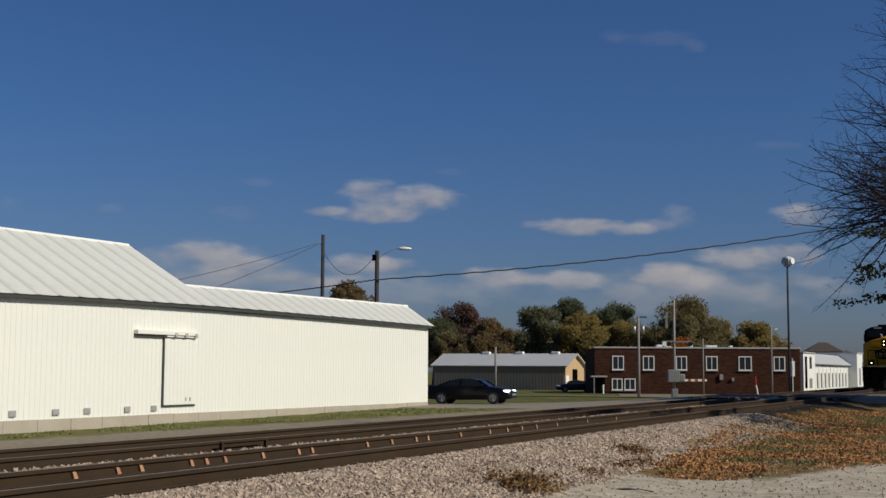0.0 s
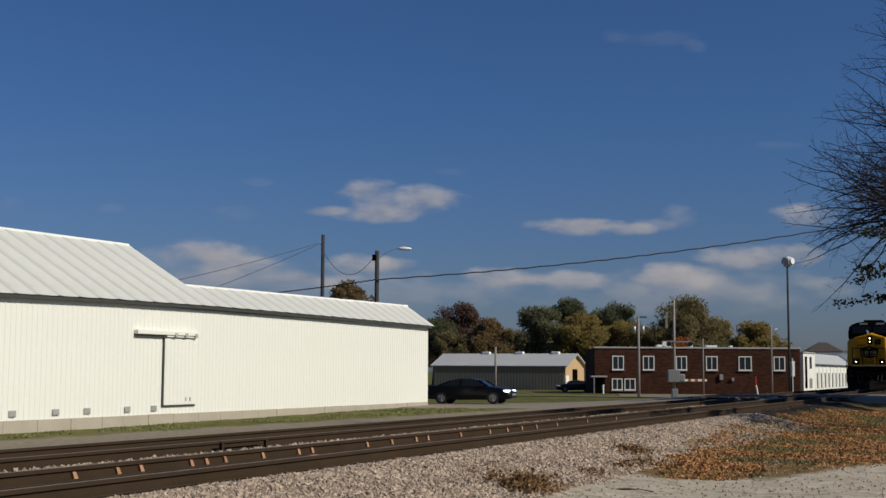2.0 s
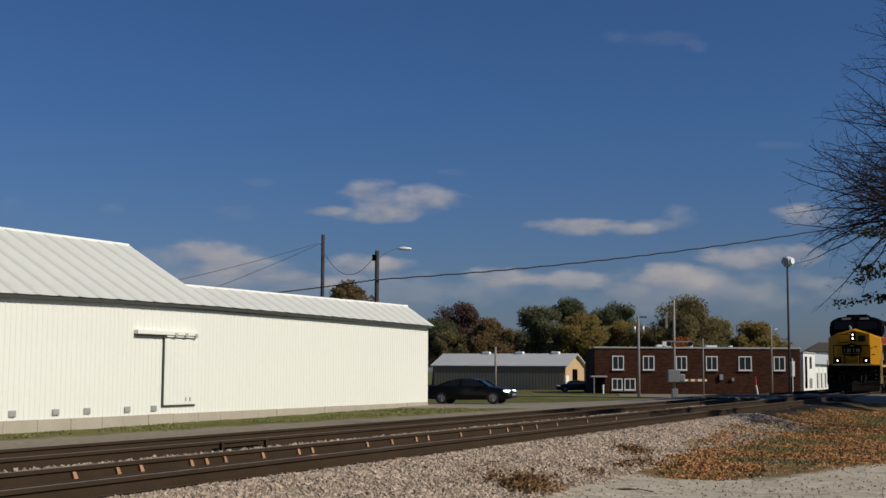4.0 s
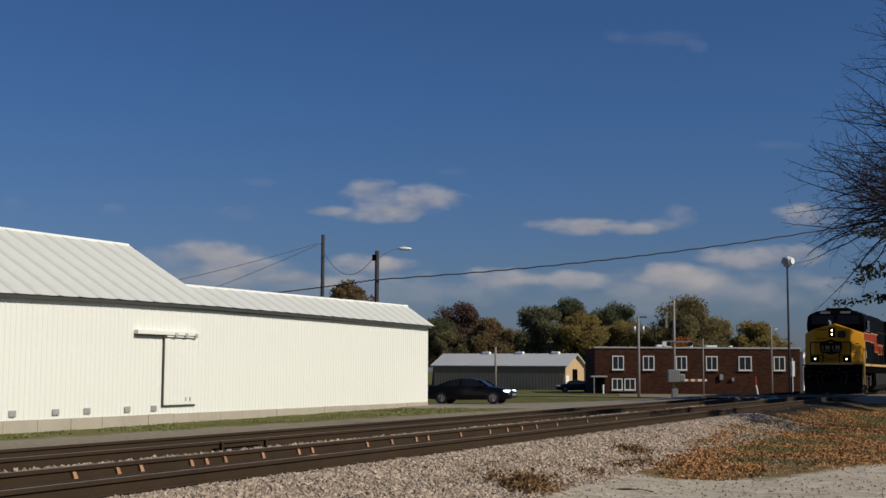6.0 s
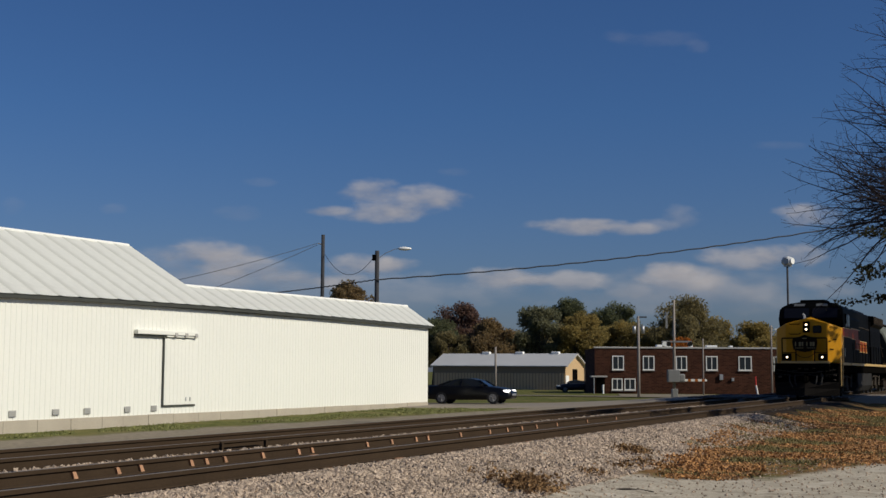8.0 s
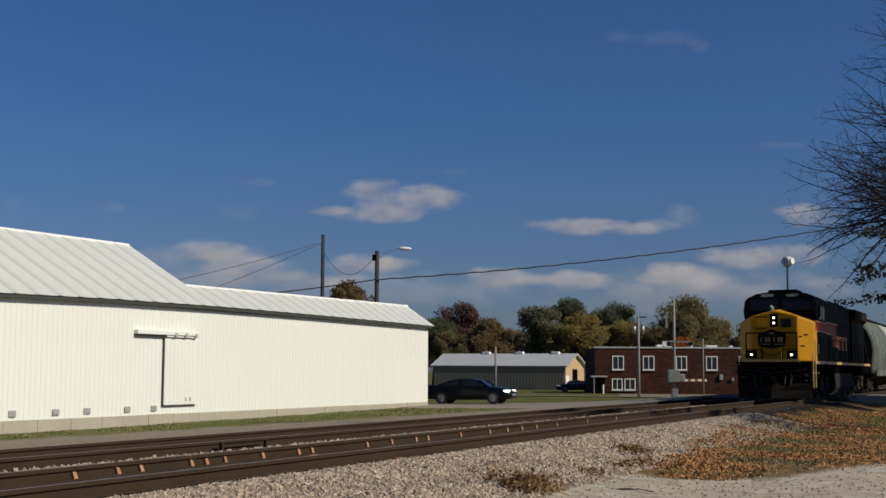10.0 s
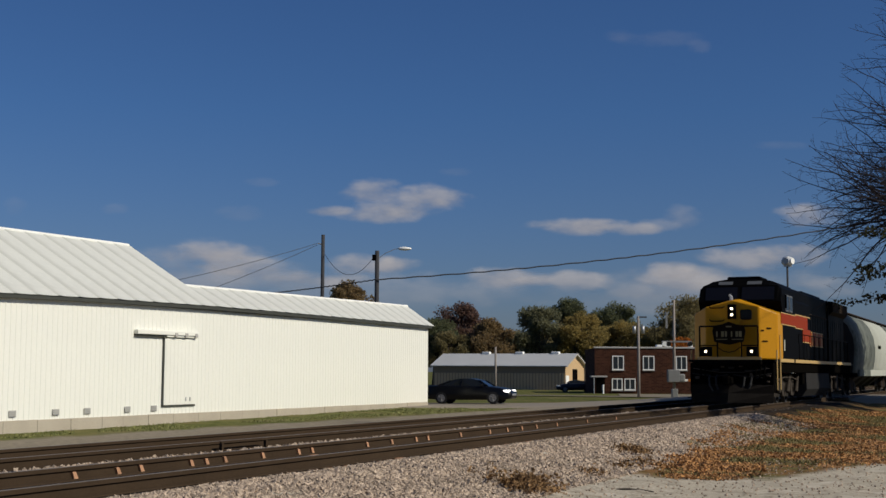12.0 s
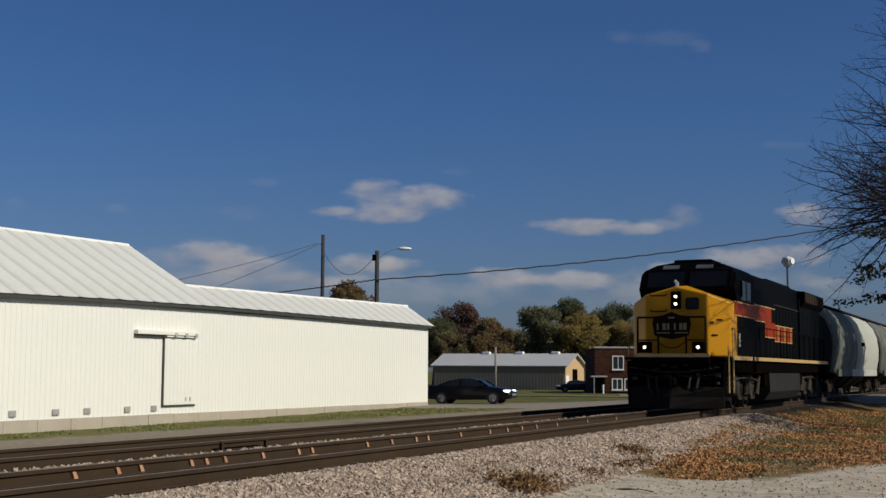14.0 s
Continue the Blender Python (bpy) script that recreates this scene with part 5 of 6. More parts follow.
# ---- trees ----
def leaf_cards(points, size, seed, flat=1.0):
    """Small bent leaf clumps, two triangles each, at random turns."""
    r = np.random.default_rng(seed)
    n = len(points)
    a = r.normal(size=(n, 3)) * np.array([1, 1, flat])
    a /= np.linalg.norm(a, axis=1)[:, None]
    b = np.cross(a, r.normal(size=(n, 3)) * np.array([flat, flat, 1]))
    b /= np.linalg.norm(b, axis=1)[:, None]
    s = (size * r.uniform(0.6, 1.35, n))[:, None]
    c = np.cross(a, b) * s * 0.25
    quad = np.stack([points - a * s, points - b * s * 0.6 + c, points + a * s, points + b * s * 0.6 + c], 1).reshape(-1, 3)
    i = np.arange(n)[:, None] * 4
    return quad, np.concatenate([i + np.array([[0, 1, 2]]), i + np.array([[0, 2, 3]])], 0)


def sticks(segs, sides=4):
    """Tapered twigs from rows of start, end, radius at start, radius at end."""
    segs = np.array(segs)
    p, q, ra, rb = segs[:, 0:3], segs[:, 3:6], segs[:, 6:7], segs[:, 7:8]
    d = q - p
    d /= np.maximum(np.linalg.norm(d, axis=1), 1e-6)[:, None]
    ref = np.where(np.abs(d[:, 2:3]) > 0.9, np.array([[1.0, 0, 0]]), np.array([[0, 0, 1.0]]))
    x = np.cross(d, ref)
    x /= np.linalg.norm(x, axis=1)[:, None]
    y = np.cross(d, x)
    vs = []
    for base, r in ((p, ra), (q, rb)):
        for k in range(sides):
            t = k * math.tau / sides
            vs.append(base + (x * math.cos(t) + y * math.sin(t)) * r)
    verts = np.stack(vs, 1).reshape(-1, 3)
    i = np.arange(len(segs)) * 2 * sides
    faces = np.concatenate([np.stack([i + k, i + (k + 1) % sides, i + sides + (k + 1) % sides, i + sides + k], -1) for k in range(sides)], 0)
    return verts, faces


def leafy_tree(label, x, y, top, wide, low, leaves, seed, n=20000, size=0.175, group="autumn trees behind the street"):
    """A tapered trunk with limbs, and a crown of many small clumps gathered in uneven lobes."""
    r = np.random.default_rng(seed)
    t = thing("tree", label, "tree", pose(x, y, 0), group=group)
    mid, half = (top + low) / 2, (top - low) / 2
    part("trunk", tube(bmesh.new(), [(0, 0, -0.8), (0.1, 0, low), (0.0, 0.1, mid), (0.15, 0, top - half * 0.4)], [0.42, 0.32, 0.2, 0.06], 8), BARK, t, smooth=True)
    lobes = []
    for k in range(44):
        ang, h = r.uniform(0, math.tau), r.uniform(-0.85, 0.9)
        reach = math.sqrt(max(0.05, 1 - h * h)) * r.uniform(0.2, 1.0)
        lobes.append((math.cos(ang) * reach * wide, math.sin(ang) * reach * wide, mid + h * half * 0.82, r.uniform(0.16, 0.34) * min(wide, half)))
    lobes.append((0, 0, top - 0.25 * half, 0.25 * half))
    segs = [(0, 0, low + 0.2 * half, *lb[:3], 0.12, 0.03) for lb in lobes]
    v, f = sticks(segs)
    soup("branchwork", v, f, BARK, t)
    pts = []
    for lx, ly, lz, lr in lobes:
        k = int(n / len(lobes))
        d = r.normal(size=(k, 3))
        d /= np.linalg.norm(d, axis=1)[:, None]
        pts.append(np.array([lx, ly, lz]) + d * lr * r.uniform(0.3, 1.25, (k, 1)) * np.array([1.1, 1.1, 0.95]))
    v, f = leaf_cards(np.concatenate(pts), size, seed)
    tagged(soup("crown", v, f, leaves, t), kind="stuff")
    return t


DEEP = leafmat("deep_green_leaves", (0.05, 0.05, 0.022), (0.02, 0.02, 0.012))
OLIVE = leafmat("olive_brown_leaves", (0.265, 0.215, 0.10), (0.16, 0.14, 0.07))
GREEN = leafmat("dark_green_leaves", (0.16, 0.17, 0.09), (0.085, 0.095, 0.05))
MAROON = leafmat("maroon_leaves", (0.21, 0.125, 0.095), (0.12, 0.078, 0.06))
SAGE = leafmat("grey_green_leaves", (0.225, 0.22, 0.125), (0.135, 0.135, 0.08))
YELLOW = leafmat("yellow_olive_leaves", (0.36, 0.27, 0.09), (0.20, 0.16, 0.06))
RUST = leafmat("rust_brown_leaves", (0.285, 0.20, 0.10), (0.17, 0.125, 0.065))
ORANGE = leafmat("orange_leaves", (0.50, 0.17, 0.03), (0.28, 0.10, 0.02))
leafy_tree("brown autumn tree behind the white barn", -10.9, 142, 11.7, 3.1, 6.0, RUST, 11, 12000)
leafy_tree("tree with dull green autumn leaves", -1.2, 192, 9.6, 4.2, 2.0, GREEN, 12)
leafy_tree("maroon-leaved maple tree among green trees", 2.8, 196, 12.3, 4.2, 2.2, MAROON, 13)
leafy_tree("tree with rust-brown autumn leaves", 7.0, 188, 9.6, 3.4, 1.8, RUST, 14)
leafy_tree("tree with rust-brown autumn leaves", 10.4, 205, 8.4, 4.0, 1.2, OLIVE, 26, 14000)
leafy_tree("tree with grey-green autumn leaves", 14.2, 190, 11.5, 4.0, 2.0, SAGE, 15)
leafy_tree("tall dark green tree", 23.0, 235, 15.5, 4.0, 5.0, GREEN, 16)
leafy_tree("tree with yellow-olive autumn leaves", 20.5, 188, 10.6, 3.8, 2.0, YELLOW, 17)
leafy_tree("tall dark green tree", 31.2, 232, 14.6, 4.4, 4.0, GREEN, 18)
leafy_tree("tree with yellow-olive autumn leaves", 27.0, 192, 9.4, 4.4, 1.8, YELLOW, 19)
leafy_tree("broad tree with yellow-olive autumn leaves", 36.6, 188, 13.0, 5.2, 2.4, OLIVE, 20, 24000)
leafy_tree("broad tree with yellow-olive autumn leaves", 41.5, 194, 10.2, 3.6, 1.8, YELLOW, 21)
leafy_tree("tree with yellow-olive autumn leaves", 46.8, 190, 9.2, 4.2, 1.8, YELLOW, 22)
leafy_tree("tree with olive-brown autumn leaves", 17.2, 200, 9.4, 4.2, 1.6, OLIVE, 27, 14000)
leafy_tree("tree with yellow-olive autumn leaves", 31.5, 196, 8.6, 4.0, 1.6, YELLOW, 28, 14000)
leafy_tree("tree with rust-brown autumn leaves", 0.8, 188, 7.6, 4.2, 1.6, OLIVE, 29, 14000)
leafy_tree("small tree with bright orange leaves", 29.6, 160, 6.1, 1.9, 2.6, ORANGE, 23, 5000)
leafy_tree("distant tree with olive autumn leaves", 76, 250, 6.5, 6.0, 0.8, OLIVE, 24, 9000)


def bare_tree():
    """A nearly bare tree: a straight leader, limbs that rise in the top and reach out level below, and sprays of fine twigs."""
    r = np.random.default_rng(5)
    t = thing("bare_tree", "nearly leafless tree with fine dark twigs beside the track", "tree", pose(15.4, 39.5, 0))
    part("trunk", tube(bmesh.new(), [(0, 0, -0.3), (0.05, 0, 3), (-0.05, 0.05, 7), (0.05, 0, 11), (0, 0, 16.4)], [0.34, 0.28, 0.2, 0.12, 0.03], 10), BARK, t, smooth=True)
    limbs, twigs = [], []

    def grow(p, d, length, rad, depth, bend):
        steps = max(2, int(length / (0.3, 0.2, 0.14, 0.1)[depth]))
        q = np.array(p)
        turn = r.uniform(0, math.tau)
        for s in range(steps):
            d = d + r.normal(0, (0.12, 0.2, 0.24, 0.26)[depth], 3) + np.array([0, 0, bend / steps])
            d = d / np.linalg.norm(d)
            e = q + d * length / steps
            ra, rb = rad * (1 - 0.85 * s / steps), rad * (1 - 0.85 * (s + 1) / steps)
            (limbs[-1] if depth == 0 else twigs).append((*q, *e, max(ra, 0.0050), max(rb, 0.0040)))
            q = e
            left = length * (1 - (s + 1) / steps)
            if depth < 3 and s >= (2 if depth == 0 else 0) and left > 0.1 and r.random() < (0.97, 0.9, 0.6)[depth]:
                turn += 2.4 + r.normal(0, 0.4)
                a = np.cross(d, np.array([0.0, 0.0, 1.0]))
                a /= np.linalg.norm(a)
                side = a * math.cos(turn) + np.cross(a, d) * math.sin(turn)
                lean = math.radians(r.uniform(38, 76))
                way = d * math.cos(lean) + side * math.sin(lean)
                way[2] = max(way[2], -0.28)
                grow(q, way, (left * 0.42 + length * 0.09) * r.uniform(0.5, 1.1), rb * 0.5 + 0.0012, depth + 1, r.uniform(-0.15, 0.35))

    for k in range(130):
        limbs.append([])
        tip = 5.9 + 9.8 * (k / 129.0) ** 1.3
        ang = math.pi + r.normal(0, 0.8 if tip > 6.8 else 0.4) if k % 3 or tip < 6.8 else r.uniform(0, math.tau)
        reach = float(np.interp(tip, [5.4, 6.1, 6.8, 7.4, 8.5, 9.9, 11.5, 12.7, 14.6, 16.0], [3.2, 4.6, 5.6, 5.2, 4.3, 3.8, 3.2, 2.7, 1.8, 0.8])) * r.uniform(0.72, 1.05)
        slope = float(np.interp(tip, [5.4, 6.9, 8.0, 10.0, 14.0], [-0.20, -0.12, 0.25, 0.5, 0.8])) + r.normal(0, 0.08)
        d = np.array([math.cos(ang), math.sin(ang), slope * 1.25])
        grow((0, 0, tip - slope * reach), d / np.linalg.norm(d), reach * math.hypot(1, slope), 0.012 + 0.0058 * reach, 0, -0.25 * slope)
    for one in limbs:
        v, f = sticks(one, 6)
        soup("limb", v, f, TWIG, t)
    v, f = sticks(twigs, 3)
    tagged(soup("twig_haze", v, f, TWIG, t, "fine dark twigs"), kind="stuff")
    return t


def drooping_tree():
    """The leafy lower boughs of a second tree, dark against the sky."""
    r = np.random.default_rng(9)
    t = thing("leafy_tree", "tree with sparse dark leaves on drooping boughs", "tree", pose(16.85, 37.2, 0))
    part("trunk", tube(bmesh.new(), [(0, 0, -0.3), (0.05, 0, 3), (0, 0.05, 6.4)], [0.22, 0.17, 0.04], 8), BARK, t, smooth=True)
    segs, pts = [], []
    for k in range(26):
        z = 3.4 + 2.5 * k / 25
        ang = math.pi + r.normal(0, 0.5) if k % 4 else r.uniform(0, math.tau)
        reach = (4.3 + 0.9 * math.sin(k * 2.1)) * r.uniform(0.75, 1.1)
        q = np.array([0, 0, z + 0.4])
        d = np.array([math.cos(ang), math.sin(ang), 0.1])
        for s in range(12):
            d = d + r.normal(0, 0.08, 3) + np.array([0, 0, -0.035])
            d /= np.linalg.norm(d)
            e = q + d * reach / 12
            segs.append((*q, *e, 0.035 * (1 - s / 13), 0.035 * (1 - (s + 1) / 13)))
            q = e
            if s > 4 and r.random() < 0.92:
                c = q + r.normal(0, 0.10, 3)
                pts.append(c + r.normal(0, 1, (int(r.uniform(18, 42)), 3)) * np.array([0.20, 0.20, 0.06]))
    v, f = sticks(segs, 5)
    soup("boughs", v, f, BARK, t)
    v, f = leaf_cards(np.concatenate(pts), 0.062, 31)
    tagged(soup("leaves", v, f, DEEP, t), kind="stuff")
    return t


bare_tree()
drooping_tree()
# the row of leafy trees on the near side, whose shade lies over the crossing
leafy_tree("tall leafy tree that shades the railway crossing", 27.1, 52.2, 14.6, 4.1, 7.6, OLIVE, 71, 14000, 0.19, "shade trees by the crossing")
leafy_tree("tall leafy tree that shades the railway crossing", 31.2, 59.4, 15.0, 5.0, 7.2, OLIVE, 72, 16000, 0.19, "shade trees by the crossing")


# ---- stones, leaves and grass ----
def stones(name, label, us, vs, size, material, seed, sink=0.3):
    r = np.random.default_rng(seed)
    n = len(us)
    base = np.array([[1, 0, 0], [-1, 0, 0], [0, 1, 0], [0, -1, 0], [0, 0, 0.8], [0, 0, -0.8]], float)
    tri = np.array([[0, 2, 4], [2, 1, 4], [1, 3, 4], [3, 0, 4], [2, 0, 5], [1, 2, 5], [3, 1, 5], [0, 3, 5]])
    s = size * r.uniform(0.55, 1.3, n)
    shape = base[None] * r.uniform(0.6, 1.2, (n, 6, 1)) + r.normal(0, 0.18, (n, 6, 3))
    ang = r.uniform(0, math.tau, n)
    c, k = np.cos(ang)[:, None], np.sin(ang)[:, None]
    tilt = r.uniform(-0.9, 0.9, n)
    ct, kt = np.cos(tilt)[:, None], np.sin(tilt)[:, None]
    x, y, z = shape[..., 0], shape[..., 1], shape[..., 2]
    y, z = y * ct - z * kt, y * kt + z * ct
    x, y = x * c - y * k, x * k + y * c
    verts = np.stack([x, y, z], -1) * s[:, None, None]
    verts += np.stack([us, vs, lift(us, vs) + s * sink], -1)[:, None, :]
    faces = (tri[None] + np.arange(n)[:, None, None] * 6).reshape(-1, 3)
    ob = soup(name, verts.reshape(-1, 3), faces, material)
    ob.matrix_world = ALONG
    return tagged(ob, label, "gravel", kind="stuff")


def ballast():
    r = np.random.default_rng(3)
    n = 62000
    v = 9.0 + 33.0 * r.random(n) ** 1.4
    u = -8.75 + 2.6 * r.random(n) ** 1.35
    stones("ballast", "loose pinkish-grey ballast stones on the track shoulder", u, v, 0.038, BALLAST, 41)
    n = 15000
    v = 9.0 + 45.0 * r.random(n) ** 1.4
    u = np.concatenate([r.uniform(-10.9, -8.5, n // 2), r.uniform(-16.0, -12.0, n - n // 2)])
    stones("dirty_ballast", "dirt-blackened ballast stones between the rails", u, v, 0.036, BALLAST_DARK, 42, 0.2)
    n = 5200
    v = 9.0 + 40.0 * r.random(n) ** 1.3
    u = r.normal(-11.35, 0.28, n)
    stones("pale_ballast", "pale clean stones heaped between the two tracks", u, v, 0.045, BALLAST, 43)
    n = 5000
    v = 14.0 + 26.0 * r.random(n)
    u = -6.8 + 7.5 * r.random(n) ** 1.2
    stones("loose_gravel", "scattered small stones on the gravel lot", u, v, 0.022, BALLAST, 44)


def inside(px, py, poly):
    hit = np.zeros(len(px), bool)
    j = len(poly) - 1
    for i in range(len(poly)):
        (xi, yi), (xj, yj) = poly[i], poly[j]
        hit ^= ((yi > py) != (yj > py)) & (px < (xj - xi) * (py - yi) / (yj - yi + 1e-9) + xi)
        j = i
    return hit


def patchy(x, y, f, seed):
    return np.array([noise.noise((a * f, b * f, seed)) for a, b in zip(x, y)])


LEAF_BED = ((3.84, 21.3), (4.75, 26.0), (5.6, 27.7), (6.6, 31.5), (8.3, 36.3), (11.6, 42.8), (14.6, 50.3), (23, 62), (28, 56), (22, 46), (12.7, 33.8), (9.4, 25.1), (7.15, 24.9), (6.4, 25.9), (5.35, 21.7), (4.43, 21.1))


def litter():
    r = np.random.default_rng(6)
    x, y = r.uniform(3, 26, 420000), 20 + 44 * r.random(420000) ** 1.35
    wob = patchy(x, y, 0.9, 5.5) * 1.3 + patchy(x, y, 2.6, 2.5) * 0.5 + r.normal(0, 0.22, len(x))
    ok = inside(x + wob, y + wob * 1.4, LEAF_BED)
    x, y = x[ok], y[ok]
    p = patchy(x, y, 0.45, 3.3) + 0.5 * patchy(x, y, 1.7, 8.1)
    keep = p + r.normal(0, 0.12, len(p)) > -0.05
    u, v = to_uv(x[keep], y[keep])
    pts = np.stack([x[keep], y[keep], lift(u, v) + 0.01 + r.random(len(u)) * (0.03 + 0.10 * np.clip(p[keep], 0, 0.8))], -1)
    vv, ff = leaf_cards(pts, 0.033, 51, 0.6)
    tagged(soup("fallen_leaves", vv, ff, DEAD_LEAF), "drift of fallen orange-brown leaves on thin grass", "leaves", kind="stuff")
    # grass blades between the leaves, and along the barn
    gx, gy = x[p < 0.0], y[p < 0.0]
    bu, bv = r.uniform(-27.9, -20.5, 34000), 26 + 40 * r.random(34000)
    q = np.array([noise.noise((a * 0.5, b * 0.25, 1.0)) for a, b in zip(bu, bv)])
    ok = (q > -0.15) & (bu < -27.0 + 0.14 * (bv - 26) + 1.2 * q)
    bu, bv = bu[ok], bv[ok]
    bx, by = to_xy(bu, bv)
    for name, label, ax, ay, h in (("grass_patch", "thin autumn grass among fallen leaves", gx, gy, 0.05), ("grass_strip", "strip of mown grass along the barn", bx, by, 0.045)):
        u, v = to_uv(ax, ay)
        z = lift(u, v)
        n = len(ax)
        a = r.uniform(0, math.tau, n)
        w = 0.02
        hh = h * r.uniform(0.5, 1.5, n)
        lean = r.normal(0, 0.04, (n, 2))
        tri = np.stack([np.stack([ax - w * np.cos(a), ay - w * np.sin(a), z], -1), np.stack([ax + w * np.cos(a), ay + w * np.sin(a), z], -1), np.stack([ax + lean[:, 0], ay + lean[:, 1], z + hh], -1)], 1)
        tagged(soup(name, tri.reshape(-1, 3), np.arange(3 * n).reshape(-1, 3), PATCH_GRASS if name == "grass_patch" else GRASS), label, "grass", kind="stuff")


def weed(label, x, y, wide, tall, n, seed, name="weed_clump"):
    """A sprawling clump of dry stalks and shrivelled leaves."""
    r = np.random.default_rng(seed)
    u0, v0 = to_uv(x, y)
    w = thing(name, label, "weeds", pose(x, y, float(lift(np.array([u0]), np.array([v0]))[0]) - 0.01))
    segs, pts = [], []
    for k in range(n):
        a, b = r.normal(0, wide * 0.45), r.normal(0, 0.25)
        h = tall * r.uniform(0.25, 1.0) * math.exp(-(a / wide) ** 2)
        tip = (a + r.normal(0, 0.14), b + r.normal(0, 0.1), max(0.03, h))
        segs.append((a, b, -0.02, *tip, 0.006, 0.003))
        pts.append(np.array(tip) * np.array([1, 1, r.uniform(0.3, 1)]) + r.normal(0, 0.03, (4, 3)))
    v, f = sticks(segs, 3)
    tagged(soup("stalks", v, f, WEED, w), kind="stuff")
    v, f = leaf_cards(np.concatenate(pts), 0.035, seed)
    tagged(soup("dry_leaves", v, f, WEED, w), kind="stuff")


ballast()
litter()
weed("sprawling clump of dry brown weeds on the gravel", 1.13, 18.2, 0.42, 0.26, 260, 61)
weed("low patch of brown weeds in the stones", 3.6, 25.0, 0.36, 0.12, 160, 62)
weed("thin dry stalk in the gravel", 0.62, 18.6, 0.05, 0.22, 12, 63)
for x, y, w, k in ((2.35, 21.0, 0.22, 66), (3.55, 23.6, 0.3, 67), (3.05, 22.6, 0.2, 68), (8.6, 22.6, 0.25, 69)):
    weed("small dark tuft of dry weed on the gravel", x, y, w, 0.07, 45, k)
stick = bmesh.new()
tube(stick, [(2.58, 19.1, 0.03), (2.72, 18.95, 0.045), (2.9, 18.9, 0.035), (3.06, 18.7, 0.03)], [0.008, 0.016, 0.016, 0.007], 6)
tagged(part("fallen_stick", stick, BARK), "short dark broken stick lying on the gravel", "stick")


# ---- clouds ----
def cloud_material(name, most):
    m = bpy.data.materials.new(name)
    m.use_nodes = True
    nt = m.node_tree
    nt.nodes.remove(nt.nodes["Principled BSDF"])
    out = nt.nodes["Material Output"]
    co = nt.nodes.new("ShaderNodeTexCoord")
    info = nt.nodes.new("ShaderNodeObjectInfo")

    def math_node(op, *vals):
        n = nt.nodes.new("ShaderNodeMath")
        n.operation = op
        for s, v in zip(n.inputs, vals):
            if isinstance(v, (int, float)):
                s.default_value = v
            else:
                nt.links.new(v, s)
        return n.outputs[0]

    sep = nt.nodes.new("ShaderNodeSeparateXYZ")
    nt.links.new(co.outputs["UV"], sep.inputs[0])
    gx = math_node("MULTIPLY_ADD", sep.outputs["X"], 2.0, -1.0)
    gz = math_node("MULTIPLY_ADD", sep.outputs["Y"], 2.0, -1.0)
    rad = math_node("ADD", math_node("MULTIPLY", gx, gx), math_node("MULTIPLY", gz, gz))
    off = nt.nodes.new("ShaderNodeVectorMath")
    off.operation = "SCALE"
    off.inputs[0].default_value = (900.0, 500.0, 700.0)
    nt.links.new(info.outputs["Random"], off.inputs["Scale"])
    add = nt.nodes.new("ShaderNodeVectorMath")
    flat = nt.nodes.new("ShaderNodeVectorMath")
    flat.operation = "MULTIPLY"
    flat.inputs[1].default_value = (0.55, 1.0, 1.25)
    nt.links.new(co.outputs["Object"], flat.inputs[0])
    nt.links.new(flat.outputs[0], add.inputs[0])
    nt.links.new(off.outputs[0], add.inputs[1])
    puff = nt.nodes.new("ShaderNodeTexNoise")
    puff.inputs["Scale"].default_value, puff.inputs["Detail"].default_value, puff.inputs["Roughness"].default_value = 0.034, 6, 0.5
    nt.links.new(add.outputs[0], puff.inputs["Vector"])
    body = math_node("SUBTRACT", math_node("MULTIPLY_ADD", puff.outputs["Fac"], 1.9, -0.22), rad)
    fac = nt.nodes.new("ShaderNodeMapRange")
    fac.interpolation_type = "SMOOTHSTEP"
    fac.inputs["From Min"].default_value, fac.inputs["From Max"].default_value, fac.inputs["To Max"].default_value = 0.0, 0.85, most
    nt.links.new(body, fac.inputs["Value"])
    # sunlit tops and grey undersides are painted into the self-glowing colour
    tone = nt.nodes.new("ShaderNodeMix")
    tone.data_type = "RGBA"
    tone.inputs["A"].default_value, tone.inputs["B"].default_value = (0.20, 0.205, 0.24, 1), (0.415, 0.385, 0.37, 1)
    lit = math_node("MULTIPLY_ADD", gz, 0.45, math_node("MULTIPLY_ADD", puff.outputs["Fac"], 1.6, -0.3))
    nt.links.new(lit, tone.inputs["Factor"])
    em, tr, mx = nt.nodes.new("ShaderNodeEmission"), nt.nodes.new("ShaderNodeBsdfTransparent"), nt.nodes.new("ShaderNodeMixShader")
    nt.links.new(tone.outputs["Result"], em.inputs["Color"])
    nt.links.new(fac.outputs["Result"], mx.inputs[0])
    nt.links.new(tr.outputs[0], mx.inputs[1])
    nt.links.new(em.outputs[0], mx.inputs[2])
    nt.links.new(mx.outputs[0], out.inputs["Surface"])
    return m


CLOUD, WISP, VEIL, HAZE = cloud_material("thin_cloud", 0.60), cloud_material("faint_cloud", 0.075), cloud_material("veil_cloud", 0.24), cloud_material("haze_cloud", 0.24)
CLOUDS = []
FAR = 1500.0


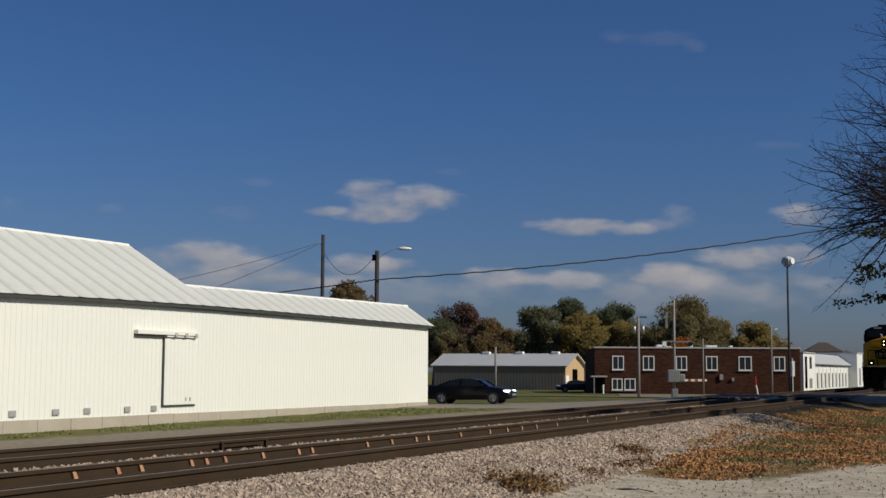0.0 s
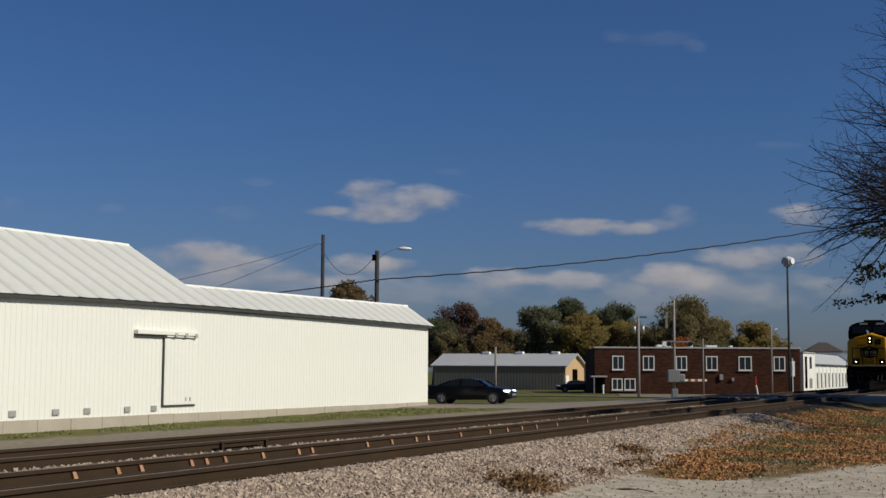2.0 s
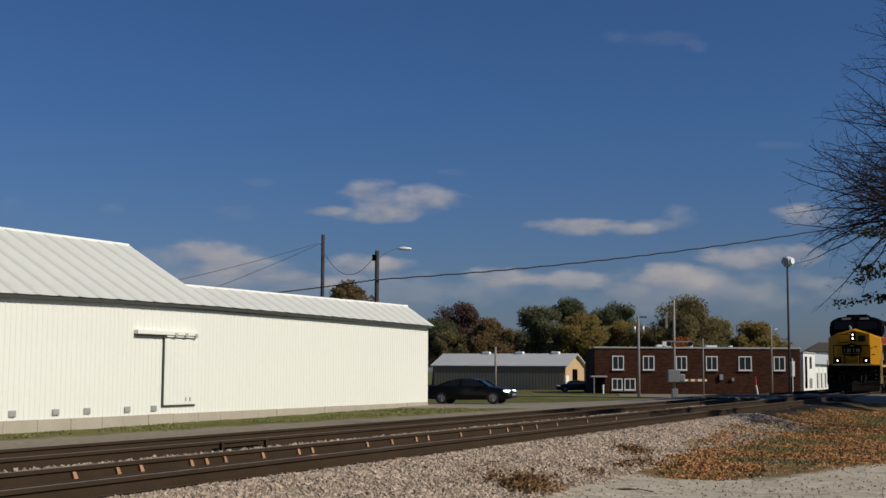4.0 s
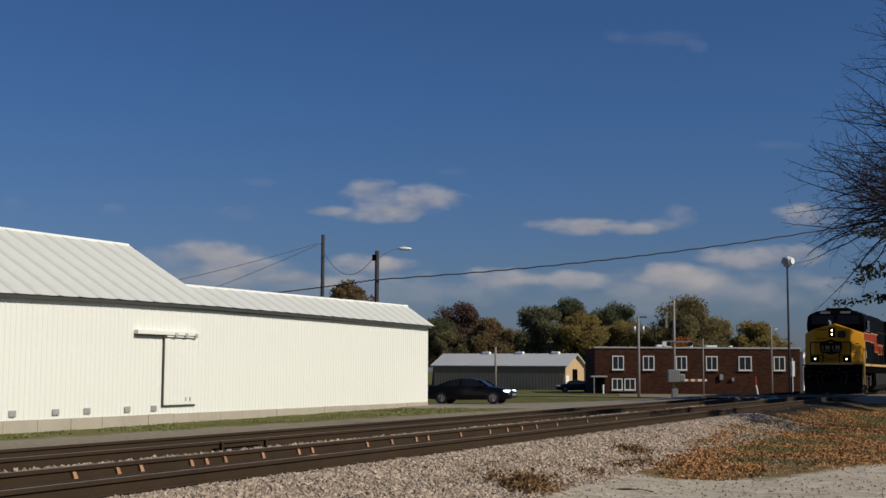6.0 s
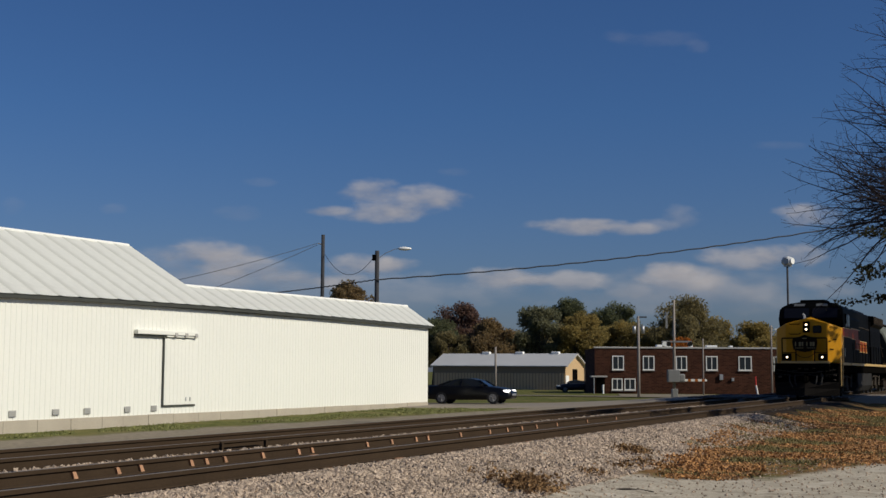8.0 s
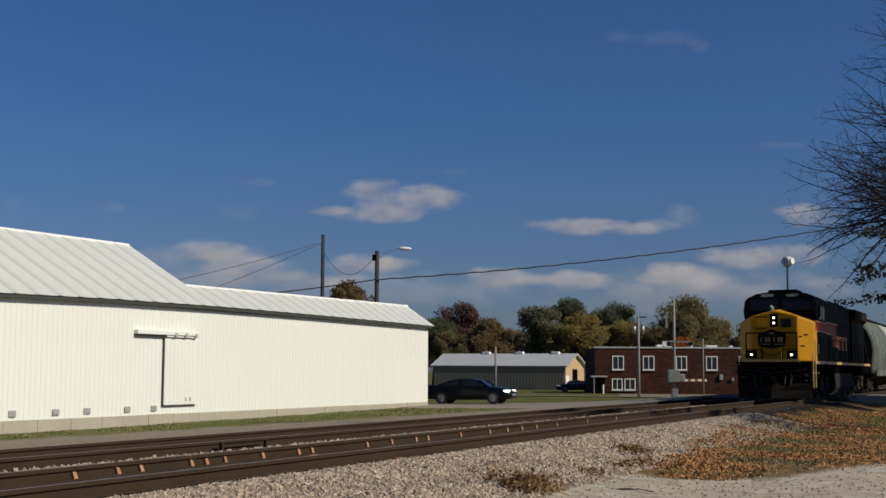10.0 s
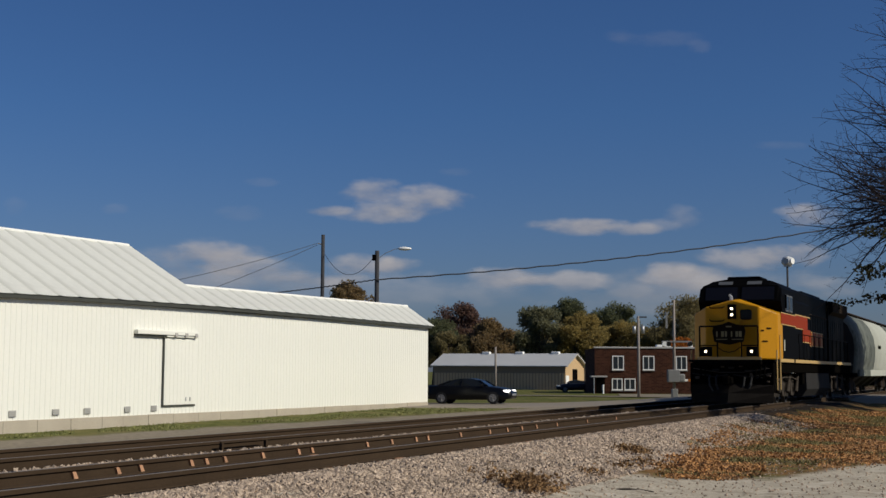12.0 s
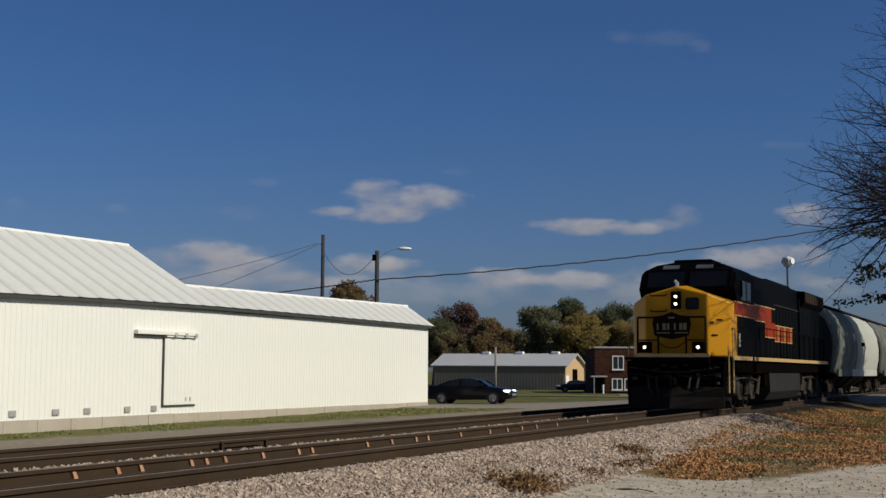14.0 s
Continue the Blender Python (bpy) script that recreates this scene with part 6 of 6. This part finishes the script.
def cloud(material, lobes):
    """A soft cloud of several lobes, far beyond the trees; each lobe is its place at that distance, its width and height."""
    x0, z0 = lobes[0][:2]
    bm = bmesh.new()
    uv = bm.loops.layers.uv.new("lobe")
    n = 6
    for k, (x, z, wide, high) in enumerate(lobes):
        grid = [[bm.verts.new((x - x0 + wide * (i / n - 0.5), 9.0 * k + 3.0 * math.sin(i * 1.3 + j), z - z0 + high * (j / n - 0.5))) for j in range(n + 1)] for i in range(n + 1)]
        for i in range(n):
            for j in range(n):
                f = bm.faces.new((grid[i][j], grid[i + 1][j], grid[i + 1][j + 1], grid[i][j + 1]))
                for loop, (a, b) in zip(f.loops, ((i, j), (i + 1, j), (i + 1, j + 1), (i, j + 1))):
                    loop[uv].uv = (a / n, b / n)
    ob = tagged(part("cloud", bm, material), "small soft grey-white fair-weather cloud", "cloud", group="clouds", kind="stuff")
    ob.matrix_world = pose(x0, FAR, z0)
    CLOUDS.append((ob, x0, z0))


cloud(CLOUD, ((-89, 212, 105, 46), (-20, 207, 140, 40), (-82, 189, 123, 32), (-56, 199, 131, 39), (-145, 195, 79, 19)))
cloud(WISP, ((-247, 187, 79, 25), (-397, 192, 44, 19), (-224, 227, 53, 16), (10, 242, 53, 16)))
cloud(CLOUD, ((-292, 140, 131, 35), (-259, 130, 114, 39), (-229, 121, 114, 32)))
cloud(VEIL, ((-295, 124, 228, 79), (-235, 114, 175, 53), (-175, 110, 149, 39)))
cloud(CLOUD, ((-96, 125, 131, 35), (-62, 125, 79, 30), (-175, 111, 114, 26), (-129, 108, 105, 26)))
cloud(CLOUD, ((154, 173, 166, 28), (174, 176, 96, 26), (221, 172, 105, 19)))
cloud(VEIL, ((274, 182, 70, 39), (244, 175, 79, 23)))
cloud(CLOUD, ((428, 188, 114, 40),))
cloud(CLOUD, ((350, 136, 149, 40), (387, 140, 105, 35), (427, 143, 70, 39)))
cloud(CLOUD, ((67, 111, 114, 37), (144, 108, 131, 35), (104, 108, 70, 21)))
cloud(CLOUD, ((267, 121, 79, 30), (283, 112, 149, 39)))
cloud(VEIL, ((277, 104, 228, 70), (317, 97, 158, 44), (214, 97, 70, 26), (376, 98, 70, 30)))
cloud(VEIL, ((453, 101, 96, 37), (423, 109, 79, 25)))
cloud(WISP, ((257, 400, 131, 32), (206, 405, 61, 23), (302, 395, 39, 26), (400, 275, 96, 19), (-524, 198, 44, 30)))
# broad faint glowing sheets that paint haze above the horizon
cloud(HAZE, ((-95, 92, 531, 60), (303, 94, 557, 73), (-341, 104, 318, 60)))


# ---- movement ----
def motions():
    """The train rolls towards the camera at about four metres a second; its wheels turn with the way that it goes."""
    times = (0.0, 3.2, 5.5, 8.0, 10.5, 12.0, 14.0)
    place = (95.8, 81.95, 71.9, 61.3, 50.95, 44.85, 36.99)
    def spot(t):
        return float(np.polyval(np.polyfit(times, place, 3), t))
    steps = [k * 0.5 for k in range(29)]
    for ob, back in [(LOCO, 0.0)] + HOPPERS:
        walk(ob, [(t, ALONG @ pose(TRACK_1, spot(t) + back, RAIL_1)) for t in steps])
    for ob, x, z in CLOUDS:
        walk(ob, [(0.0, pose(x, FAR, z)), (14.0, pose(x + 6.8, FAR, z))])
    fine = [min(14.0, k * 0.15) for k in range(94)] + [14.0]
    fine = sorted(set(round(t, 3) for t in fine))
    for w, at, r, side in WHEELS:
        walk(w, [(t, Matrix.Translation(at) @ Matrix.Rotation((spot(0) - spot(t)) / r, 4, "X") @ Matrix.Rotation(0 if side > 0 else math.pi, 4, "Z")) for t in fine])


motions()
